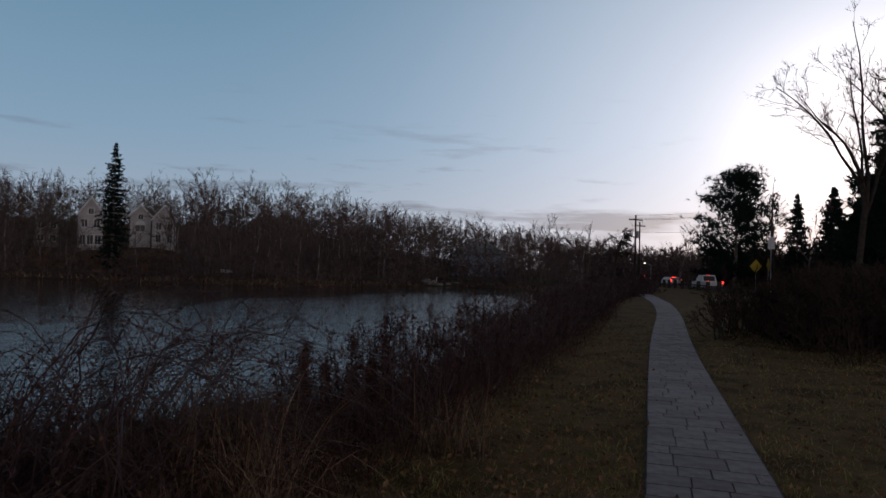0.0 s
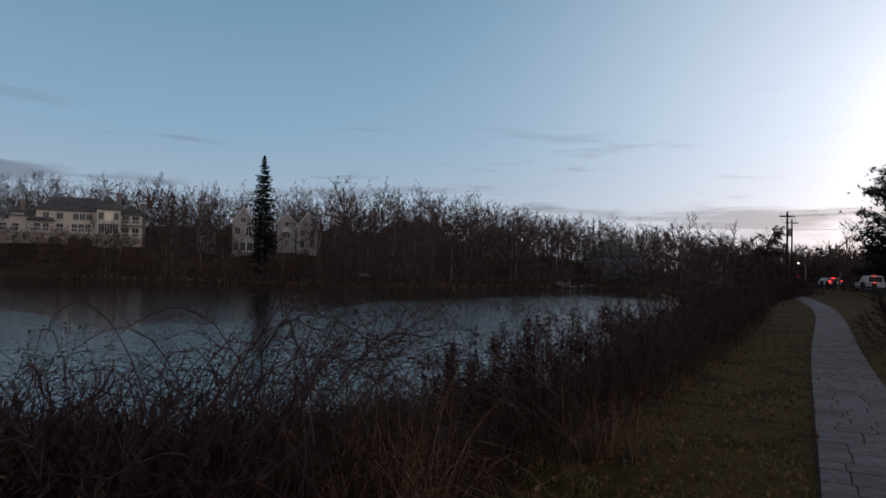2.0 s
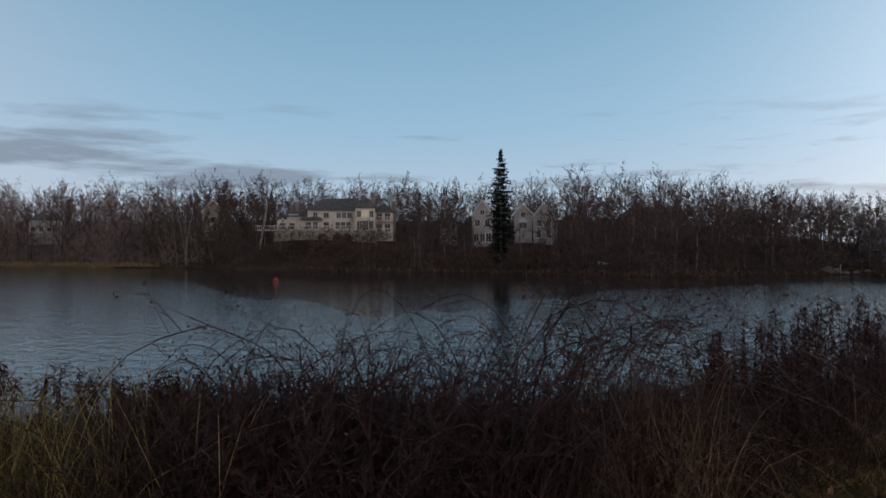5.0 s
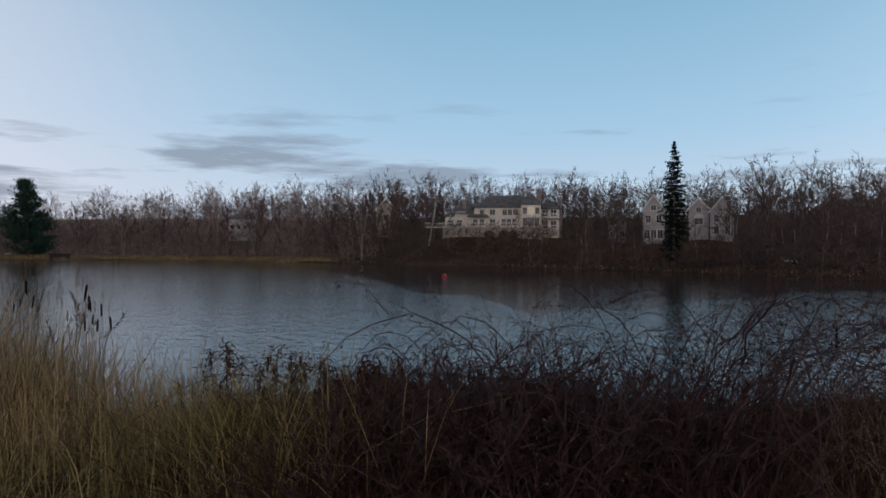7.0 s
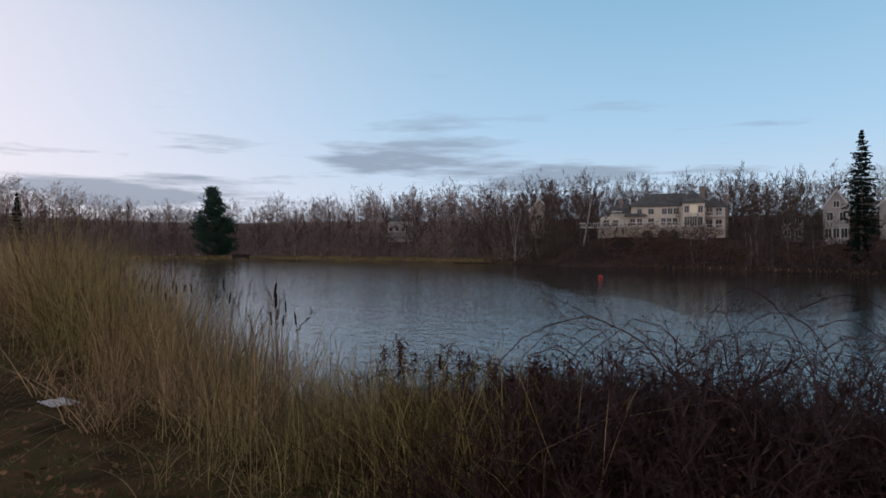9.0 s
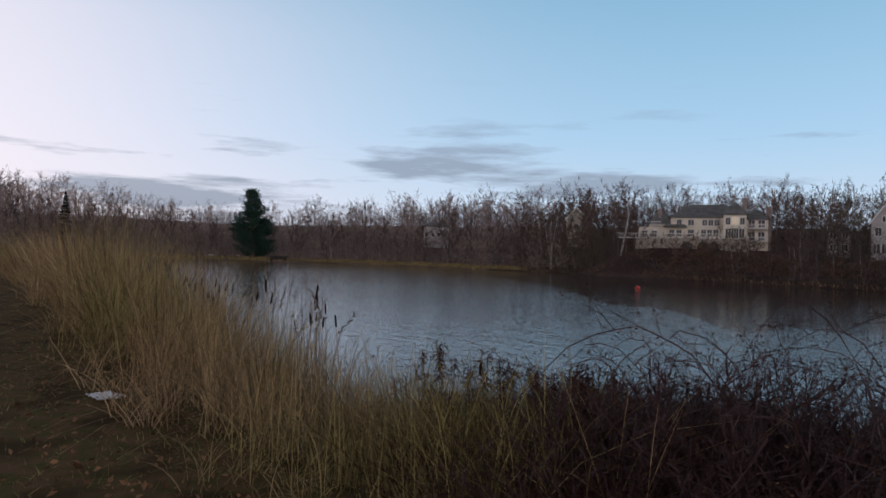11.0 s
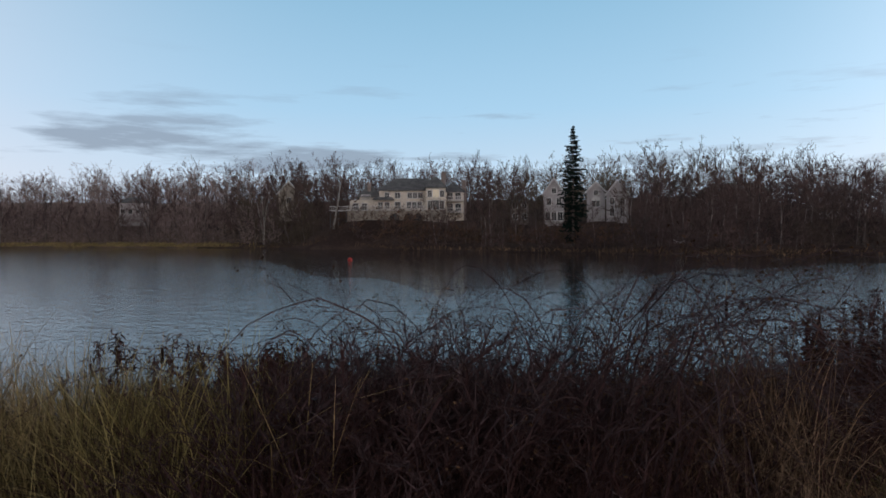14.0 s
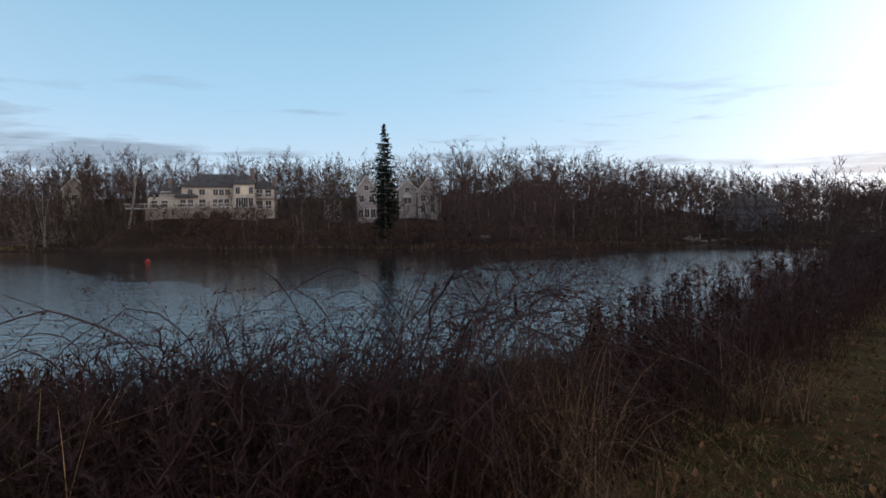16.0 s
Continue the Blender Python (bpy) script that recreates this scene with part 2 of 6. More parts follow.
def near_side(x, y):
    """1 on the path's side of the lake, 0 on the far side (arrays)."""
    d_near = np.full(np.shape(x), 1e9)
    for i in range(len(NEAR_LINE) - 1):
        (ax, ay), (bx, by) = NEAR_LINE[i], NEAR_LINE[i + 1]
        dx, dy = bx - ax, by - ay
        s = np.clip(((x - ax) * dx + (y - ay) * dy) / (dx * dx + dy * dy), 0, 1)
        d_near = np.minimum(d_near, np.hypot(x - ax - s * dx, y - ay - s * dy))
    d_far = np.full(np.shape(x), 1e9)
    far = np.array([tuple(at(a, d).to_2d()) for a, d in FAR_SHORE])
    for i in range(len(far) - 1):
        (ax, ay), (bx, by) = far[i], far[i + 1]
        dx, dy = bx - ax, by - ay
        s = np.clip(((x - ax) * dx + (y - ay) * dy) / (dx * dx + dy * dy), 0, 1)
        d_far = np.minimum(d_far, np.hypot(x - ax - s * dx, y - ay - s * dy))
    return 1 / (1 + np.exp(-(d_far - d_near) / 12.0))


def land_height(x, y):
    x, y = np.asarray(x, float), np.asarray(y, float)
    d = lake_distance(x, y)
    ns = near_side(x, y)
    az = np.degrees(np.arctan2(-x, y))
    near_bank = np.where(d < 4.2, WATER_Z + 1.3 * np.clip(d / 4.2, -0.6, 1), 0.0)
    shore = np.interp(az, [a for a, q in FAR_SHORE], [q for a, q in FAR_SHORE])
    ridge = 1.8 + np.tan(np.radians(0.46 * np.interp(az, [a for a, e in SKYLINE], [e for a, e in SKYLINE]))) * (shore + 115) - WATER_Z
    s = np.clip((d - 5) / 110, 0, 1)
    hill = 0.35 * np.clip(d, 0, 6) ** 0.7 + (ridge - 1.2) * s * s * (1.6 - 0.6 * s) + 0.05 * np.clip(d - 115, 0, 250)
    far_bank = np.where(d < 0, WATER_Z + 0.25 * np.clip(d, -4, 0), WATER_Z + hill)
    # level ground where the houses stand
    for a0, d0, z0, size in HOUSE_PADS:
        p = at(a0, d0)
        w = np.exp(-(np.hypot(x - p.x, y - p.y) / size) ** 4)
        far_bank = far_bank * (1 - w) + z0 * w
    roll = 0.04 * np.sin(x * 0.31 + 1) * np.sin(y * 0.27) * np.clip(d / 4, 0, 1)
    return ns * near_bank + (1 - ns) * far_bank + roll


def height_at(x, y):
    return float(land_height(np.array([x]), np.array([y]))[0])


def mesh_object(name, verts, faces, mat, parent=None, smooth=False):
    me = bpy.data.meshes.new(name)
    me.from_pydata([tuple(v) for v in verts] if not isinstance(verts, np.ndarray) else verts.tolist(), [],
                   faces if not isinstance(faces, np.ndarray) else faces.tolist())
    me.materials.append(mat)
    if smooth:
        me.shade_smooth()
    ob = new(name, me)
    if parent is not None:
        ob.parent = parent
    return ob


def polar_sheet():
    radii = np.concatenate([[0.0], np.linspace(0.6, 30, 66), 30 * np.exp(np.linspace(0.03, math.log(2500 / 30), 86))])
    na = 300
    ang = np.linspace(0, 2 * math.pi, na, endpoint=False)
    r, a = np.meshgrid(radii[1:], ang, indexing="ij")
    x, y = np.concatenate([[0], (r * np.sin(a)).ravel()]), np.concatenate([[0], (r * np.cos(a)).ravel()])
    v = np.stack([x, y, land_height(x, y)], 1)
    faces = [(0, 1 + (j + 1) % na, 1 + j) for j in range(na)]
    for i in range(len(radii) - 2):
        b0, b1 = 1 + i * na, 1 + (i + 1) * na
        faces += [(b0 + j, b0 + (j + 1) % na, b1 + (j + 1) % na, b1 + j) for j in range(na)]
    return v, faces


gv, gf = polar_sheet()
ground = tagged(mesh_object("ground", gv, gf, M_GROUND, smooth=True), "mown grass and leaf litter sloping to the lake", "ground", kind="structure")
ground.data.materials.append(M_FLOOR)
ground.data.materials.append(M_HAZE_FLOOR)
# the far floor's west end gets the litter paled for haze
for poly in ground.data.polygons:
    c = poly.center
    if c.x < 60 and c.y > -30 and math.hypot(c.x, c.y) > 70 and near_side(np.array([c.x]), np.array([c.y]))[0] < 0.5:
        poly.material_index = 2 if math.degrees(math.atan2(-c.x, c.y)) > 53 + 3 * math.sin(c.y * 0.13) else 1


def lake_sheet():
    """The water, with a smoother band in the lee of the far shore's trees."""
    v, f, calm = [(0.0, 0.0, WATER_Z)], [], []
    fan = np.arange(-62, 114.1, 1.0)
    for k, az in enumerate(fan):
        shore = float(np.interp(az, [a for a, q in FAR_SHORE], [q for a, q in FAR_SHORE]))
        band = float(np.interp(az, [-9, 5, 16, 26, 36, 48, 60, 75], [36, 32, 38, 70, 98, 108, 66, 14])) * (1 + 0.03 * math.sin(az * 0.7))
        for r in (shore * 0.15, shore - band, shore - 0.5 * band, shore + 16):
            v.append(tuple(at(az, r, WATER_Z)))
        if k:
            a, b = 1 + 4 * (k - 1), 1 + 4 * k
            f += [(0, a, b)] + [(a + i, a + i + 1, b + i + 1, b + i) for i in range(3)]
            calm += [0, 0, 2, 1]
    return v, [q[::-1] for q in f], calm


wv, wf, calm = lake_sheet()
water = tagged(mesh_object("water", wv, wf, M_WATER), "dark rippled lake water reflecting the dusk sky", "lake", kind="structure")
water.data.materials.append(M_CALM)
water.data.materials.append(M_EASY)
water.data.polygons.foreach_set("material_index", calm)


# ---- trees ----
def unit(v):
    return v / (np.linalg.norm(v) + 1e-9)


def tubes(segs, sides=4):
    """Tapered tubes for rows of (start, end, radius, radius): vertices and faces."""
    if not len(segs):
        return np.zeros((0, 3)), np.zeros((0, 4), int)
    s = np.asarray(segs, float)
    p0, p1, r0, r1 = s[:, 0:3], s[:, 3:6], s[:, 6], s[:, 7]
    t = p1 - p0
    t /= np.linalg.norm(t, axis=1, keepdims=True) + 1e-9
    ref = np.where(np.abs(t[:, 2:3]) > 0.9, np.array([[1.0, 0, 0]]), np.array([[0, 0, 1.0]]))
    u = np.cross(t, ref)
    u /= np.linalg.norm(u, axis=1, keepdims=True) + 1e-9
    w = np.cross(t, u)
    ang = np.arange(sides) * 2 * math.pi / sides
    ring = np.cos(ang)[None, :, None] * u[:, None] + np.sin(ang)[None, :, None] * w[:, None]
    v = np.concatenate([p0[:, None] + ring * r0[:, None, None], p1[:, None] + ring * r1[:, None, None]], 1)
    base = np.arange(len(s))[:, None] * 2 * sides
    j = np.arange(sides)
    k = (j + 1) % sides
    f = np.stack([base + j, base + k, base + k + sides, base + j + sides], 2).reshape(-1, 4)
    return v.reshape(-1, 3), f


def bent_limb(rng, start, way, length, r0, r1, n, wander, lift):
    pts, p, d = [start], start, unit(way)
    for i in range(n):
        d = unit(d + rng.normal(0, wander, 3) + np.array([0, 0, lift]))
        p = p + d * length / n
        pts.append(p)
    rr = np.linspace(r0, r1, n + 1)
    return pts, rr, [(*pts[i], *pts[i + 1], rr[i], rr[i + 1]) for i in range(n)]


def blades(rows, width=1.0, seed=0):
    """Flat tapering slivers for rows of tubes: three vertices each."""
    s = np.asarray(rows, float)
    p0, p1 = s[:, 0:3], s[:, 3:6]
    t = p1 - p0
    t /= np.linalg.norm(t, axis=1, keepdims=True) + 1e-9
    u = np.cross(t, np.random.default_rng(seed).normal(0, 1, t.shape))
    u /= np.linalg.norm(u, axis=1, keepdims=True) + 1e-9
    w = s[:, 6:7] * width
    v = np.stack([p0 - u * w, p0 + u * w, p1], 1).reshape(-1, 3)
    return v, np.arange(len(s) * 3).reshape(-1, 3)


def strips(rows, seed=1):
    """Flat tapering quads for rows of tubes, for what is far off."""
    s = np.asarray(rows, float)
    p0, p1 = s[:, 0:3], s[:, 3:6]
    t = p1 - p0
    t /= np.linalg.norm(t, axis=1, keepdims=True) + 1e-9
    u = np.cross(t, np.random.default_rng(seed).normal(0, 1, t.shape))
    u /= np.linalg.norm(u, axis=1, keepdims=True) + 1e-9
    w0, w1 = s[:, 6:7], s[:, 7:8]
    v = np.stack([p0 - u * w0, p0 + u * w0, p1 + u * w1, p1 - u * w1], 1).reshape(-1, 3)
    return v, np.arange(len(s) * 4).reshape(-1, 4)


def bare_tree(seed, height=18.0, spread=0.5, fork=0.3, limbs=11, subs=7, twigs=6, radius=0.22, lift=0.12, thick=1.0, droop=0.0, stems=1, fine=False):
    """Rows of trunk, limbs and twigs of a leafless tree with its foot at the origin."""
    rng = np.random.default_rng(seed)
    trunk, crown, slivers = [], [], []
    n_l, n_s = (7, 4) if fine else (4, 2)
    per = max(1, limbs // stems)
    for st in range(stems):
        lean = rng.normal(0, 0.05 + 0.14 * (stems > 1), 3)
        foot = np.array([0, 0, -0.4]) + rng.normal(0, 0.2, 3) * (stems > 1) * np.array([1, 1, 0])
        pts, rr, segs = bent_limb(rng, foot, np.array([lean[0], lean[1], 1.0]), height * 0.88, radius, radius * 0.12, 9, 0.07, 0.05)
        trunk += segs
        for i in range(per):
            f = fork + (1 - fork) * (i + rng.random()) / per
            k = min(int(f * 9), 8)
            start = pts[k] + (pts[k + 1] - pts[k]) * (f * 9 - k)
            a = rng.random() * 2 * math.pi
            ln = height * spread * (1.15 - 0.75 * f) * rng.uniform(0.7, 1.15)
            lp, lr, ls = bent_limb(rng, start, np.array([math.cos(a), math.sin(a), 0.55 + 0.9 * f]), ln, rr[k] * 0.6, 0.03 * thick, n_l, 0.16, lift)
            crown += ls
            for q in range(subs):
                g = rng.uniform(0.2, 1.0)
                m = min(int(g * n_l), n_l - 1)
                sp = lp[m] + (lp[m + 1] - lp[m]) * (g * n_l - m)
                d = unit(lp[m + 1] - lp[m]) + rng.normal(0, 0.5, 3)
                sl = ln * rng.uniform(0.28, 0.5)
                bp, br, bs = bent_limb(rng, sp, d, sl, 0.028 * thick, 0.012 * thick, n_s, 0.2, lift - droop)
                if fine:
                    crown += bs
                else:
                    slivers += [(*r_[:6], r_[6] * 0.8, r_[7]) for r_ in bs]
                for w in range(twigs):
                    h = rng.uniform(0.15, 1.0)
                    m2 = min(int(h * n_s), n_s - 1)
                    tp = bp[m2] + (bp[m2 + 1] - bp[m2]) * (h * n_s - m2)
                    td = unit(unit(bp[m2 + 1] - bp[m2]) + rng.normal(0, 0.5, 3) + np.array([0, 0, 0.3 - 2.5 * droop]))
                    e = tp + td * sl * rng.uniform(0.28, 0.62) * (1 + 3 * droop)
                    slivers.append((*tp, *e, 0.014 * thick, 0.004 * thick))
    return np.array(trunk), np.array(crown), np.array(slivers)


def thing(name, label, category, group="", kind="", m=None):
    ob = tagged(new(name), label, category, group, kind)
    if m is not None:
        ob.matrix_world = m
    return ob


def crown_mesh(limb_rows, twig_rows, sides=3, width=1.0):
    v, f = tubes(limb_rows, sides)
    v2, f2 = blades(twig_rows, width)
    return np.concatenate([v, v2]), f.tolist() + (f2 + len(v)).tolist()


def tree_thing(name, rows, label, mats=(M_BARK, M_TWIG), group="", m=None, sides=(6, 3), width=1.0):
    ob = thing(name, label, "tree", group, m=m)
    v, f = tubes(rows[0], sides[0])
    mesh_object("trunk", v, f, mats[0], ob, smooth=True)
    v, f = crown_mesh(rows[1], rows[2], sides[1], width)
    mesh_object("crown", v, f, mats[1], ob)
    return ob


def place(az, d, turn=0.0, s=1.0, sink=0.0):
    p = at(az, d)
    return Matrix.Translation((p.x, p.y, height_at(p.x, p.y) - sink)) @ pose(0, 0, 0, 0, 0, turn) @ Matrix.Diagonal((s, s, s, 1))


def moved(rows, m):
    """Rows of tubes carried along by the matrix m."""
    a = np.array(m)
    s = a[:3, :3]
    k = float(np.linalg.norm(s[:, 0]))
    o = rows.copy()
    o[:, 0:3] = rows[:, 0:3] @ s.T + a[:3, 3]
    o[:, 3:6] = rows[:, 3:6] @ s.T + a[:3, 3]
    o[:, 6:8] *= k
    return o


EYE = np.array([-0.3, -0.3, 1.8])


def top_for(az, d, share):
    el = np.interp(az, [a for a, e in SKYLINE], [e for a, e in SKYLINE])
    return 1.8 + math.tan(radians(el * share)) * d


def shore_at(az):
    return float(np.interp(az, [a for a, d in FAR_SHORE], [d for a, d in FAR_SHORE]))


def wood_tree(seed, height, width, low, limbs, subs, twigs, thick, lean=0.03, reach=1.0):
    """A bare tree for the far woods with a rounded crown: rows of trunk, of branches and of fine twigs."""
    rng = np.random.default_rng(seed)
    top = np.array([*rng.normal(0, lean * height, 2), height * 0.86])
    mid = top * 0.5 + np.array([*rng.normal(0, 0.015 * height, 2), 0])
    trunk = [(0, 0, -0.5, *mid, 0.0085 * height, 0.006 * height), (*mid, *top, 0.006 * height, 0.001 * height)]
    cz, rz, rx = height * (1 + low) / 2, height * (1 - low) / 2, width / 2
    branch, twig = [], []
    for i in range(limbs):
        a = rng.random() * 2 * math.pi
        u = -0.6 + 1.58 * (i + rng.random()) / limbs
        j = rng.uniform(0.72, 1.06)
        flat = rx * math.sqrt(max(0.0, 1 - u * u)) * j
        tip = np.array([math.cos(a) * flat, math.sin(a) * flat, cz + rz * u * min(j + 0.08, 1.03)])
        f = min(max(tip[2] / height - rng.uniform(0.16, 0.40), low * 0.8), 0.8)
        c = mid * (f / 0.43) if f < 0.43 else mid + (top - mid) * ((f - 0.43) / 0.43)
        k = c + (tip - c) * np.array([0.62, 0.62, 0.45]) + rng.normal(0, 0.012 * height, 3)
        branch += [(*c, *k, 0.0036 * height, 0.0022 * height), (*k, *tip, 0.0022 * height, 0.0006 * height)]
        d = unit(tip - c)
        for q in range(subs):
            g = rng.uniform(0.25, 1.0)
            p = (c + (k - c) * g * 2) if g < 0.5 else (k + (tip - k) * (g - 0.5) * 2)
            w = unit(d * 0.6 + rng.normal(0, 0.55, 3) + np.array([0, 0, 0.3]))
            e = p + w * height * rng.uniform(0.05, 0.12)
            branch.append((*p, *e, 0.0014 * height, 0.0006 * height))
            for x in range(twigs):
                b = p + (e - p) * rng.uniform(0.15, 1.0)
                t = unit(w + rng.normal(0, 0.6, 3) + np.array([0, 0, 0.2]))
                twig.append((*b, *(b + t * height * reach * rng.uniform(0.022, 0.06)), thick * rng.uniform(0.6, 1.3), 0.002))
    return np.array(trunk), np.array(branch), np.array(twig)


FAR_KINDS = [wood_tree(30 + i, 15.0, 6.0 + 1.2 * (i % 4), 0.32 + 0.1 * (i % 3), 12, 6, 8, 0.03) for i in range(10)]
MASS_KINDS = [wood_tree(50 + i, 15.0, 8.5 + 1.2 * (i % 3), 0.04 + 0.06 * (i % 3), 12, 5, 8, 0.075, 0.03, 1.5) for i in range(8)]
BRUSH_KINDS = [wood_tree(60 + i, 3.2, 4.4, 0.0, 8, 3, 6, 0.05, 0.1, 3.6) for i in range(5)]


def woods():
    """The far hillside's woods, joined: nobody could count them."""
    rng = np.random.default_rng(5)
    stands = {name: ([], [], []) for name in ("woodland", "maple_stand", "garden_shrubs")}

    def put(kind, az, d, s, stand=""):
        m = place(az, d, rng.uniform(0, 360), s)
        # trees towards the west take the twig colour with haze painted in
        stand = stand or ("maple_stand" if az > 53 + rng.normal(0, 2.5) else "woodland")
        for r, k in zip(stands[stand], kind):
            r.append(moved(k, m))

    def layer(kinds, step, d0, d1, s0, s1, az0=-34.0, az1=110.0):
        for k in range(int((az1 - az0) / step)):
            az = az0 + step * (k + rng.random())
            depth = rng.uniform(d0, d1)
            if (33.0 < az < 47.0 and depth < 40 and rng.random() < 0.88) or (21.0 < az < 31.5 and depth < 42 and rng.random() < 0.9) or (az < -11 and depth < 45):
                continue
            d = shore_at(az) + depth
            p = at(az, d)
            grove = (0.98 if az < 12 else 0.94) + 0.07 * math.sin(az * 1.7) + 0.05 * math.sin(az * 3.9 + 1.0)
            h = top_for(az, d, grove * rng.uniform(s0, s1)) - height_at(p.x, p.y)
            if h > 2.5:
                put(kinds[int(rng.integers(len(kinds)))], az, d, min(h, 25) / 15.0)

    layer(FAR_KINDS, 0.32, 80, 130, 0.82, 1.05)
    layer(MASS_KINDS, 0.38, 62, 112, 0.66, 0.88)
    layer(MASS_KINDS, 0.42, 40, 74, 0.54, 0.80)
    layer(FAR_KINDS, 0.60, 30, 60, 0.60, 0.95)
    layer(MASS_KINDS, 0.40, 18, 44, 0.36, 0.64)
    layer(MASS_KINDS, 0.60, 5, 22, 0.24, 0.46, -10.0)
    for i in range(1150):
        az = rng.uniform(-12, 108)
        put(BRUSH_KINDS[int(rng.integers(5))], az, shore_at(az) + 1.5 + 60 * rng.random() ** 1.6, rng.uniform(0.5, 1.35))
    for i in range(430):  # thickets beyond the road
        put(BRUSH_KINDS[int(rng.integers(5))], rng.uniform(-36, -9), rng.uniform(122, 190), rng.uniform(1.2, 2.5))
    for i in range(230):  # garden hedges below the mansion and the gabled houses
        az = rng.choice((rng.uniform(33, 46), rng.uniform(21, 31)))
        put(BRUSH_KINDS[int(rng.integers(5))], az, shore_at(az) + rng.uniform(4, 29), rng.uniform(0.6, 1.25), "garden_shrubs")
    for name, label, twig_mat in (("woodland", "bare grey-brown winter woods on the far hillside", M_TWIG), ("maple_stand", "bare winter woods at the lake's end, coloured paler for haze", M_HAZE_TWIG),
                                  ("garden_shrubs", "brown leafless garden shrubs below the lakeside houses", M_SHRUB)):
        rows = stands[name]
        ob = thing(name, label, "woods", kind="stuff")
        v, f = tubes(np.concatenate(rows[0]), 4)
        tagged(mesh_object("trunks", v, f, M_BARK, ob), kind="stuff")
        v, f = strips(np.concatenate(rows[1]))
        tagged(mesh_object("branches", v, f, twig_mat, ob), kind="stuff")
        v, f = blades(np.concatenate(rows[2]), 1.0)
        tagged(mesh_object("twigs", v, f, twig_mat, ob), kind="stuff")


woods()


def shore_trees():
    """Single trees along the far shore, each a thing."""
    rng = np.random.default_rng(8)
    kinds = [tree_thing("tree", bare_tree(80 + i, 12, 0.36 + 0.05 * (i % 3), 0.2, 12, 8, 14, 0.14, 0.13, 1.2, stems=1 + (i % 3 == 2)),
                        "bare leafless tree on the far lake shore", group="bare shore trees") for i in range(6)]
    spots = []
    for i in range(88):
        az = -9 + 112 * (i + rng.random()) / 88
        depth = rng.uniform(3.5, 16)
        share = rng.uniform(0.45, 0.88)
        if 34 < az < 45.5 or 21.5 < az < 30:
            if rng.random() < 0.55:
                continue
            share *= 0.6
        d = shore_at(az) + depth
        p = at(az, d)
        h = max(5.0, min(top_for(az, d, share) - height_at(p.x, p.y), 19))
        spots.append(place(az, d, rng.uniform(0, 360), h / 12.0))
    for i, m in enumerate(spots):
        if i < 6:
            kinds[i].matrix_basis = m
        else:
            copy_thing_scaled(kinds[i % 6], m)


def copy_thing_scaled(ob, m):
    c = copy_thing(ob, Matrix())
    c.matrix_basis = m
    return c


shore_trees()


def spruce(name, seed, height, width, label, mat, m, column=1.0, tiers=46, ragged=0.35):
    """A spire of drooping boughs: trunk, crown of needle sprays."""
    rng = np.random.default_rng(seed)
    trunk, sprays, boughs = [], [], []
    trunk.append((0, 0, -0.5, 0, 0, height, height * 0.016, 0.02))
    for i in range(tiers):
        f = (i + rng.random()) / tiers
        z = height * (0.05 + 0.94 * f)
        reach = width * 0.5 * min(1.0, (1 - f) / column) ** 0.9 * (0.82 + 0.18 * f) * rng.uniform(1 - ragged, 1.1) + 0.12
        for j in range(9 if f < 0.85 else 6):
            a = rng.random() * 2 * math.pi
            ln = reach * rng.uniform(0.6, 1.1)
            p0 = np.array([0, 0, z])
            d = np.array([math.cos(a), math.sin(a), rng.uniform(-0.25, 0.12)])
            p1 = p0 + d * ln
            boughs.append((*p0, *p1, 0.03, 0.01))
            for k in range(15):
                g = rng.uniform(0.1, 1.0)
                q = p0 + d * ln * g + rng.normal(0, 0.06, 3)
                e = q + unit(np.array([math.cos(a + rng.normal(0, 0.8)), math.sin(a + rng.normal(0, 0.8)), rng.uniform(-0.7, 0.15)])) * rng.uniform(0.25, 0.6) * (0.4 + 0.05 * width) * (1.15 - 0.7 * f)
                sprays.append((*q, *e, 0.20 * (0.5 + 0.07 * width), 0.02))
    ob = thing(name, label, "tree", m=m)
    v, f = tubes(trunk, 7)
    mesh_object("trunk", v, f, M_BARK, ob)
    v, f = crown_mesh(np.array(boughs), np.array(sprays), 3, 1.0)
    mesh_object("crown", v, f, mat, ob)
    return ob


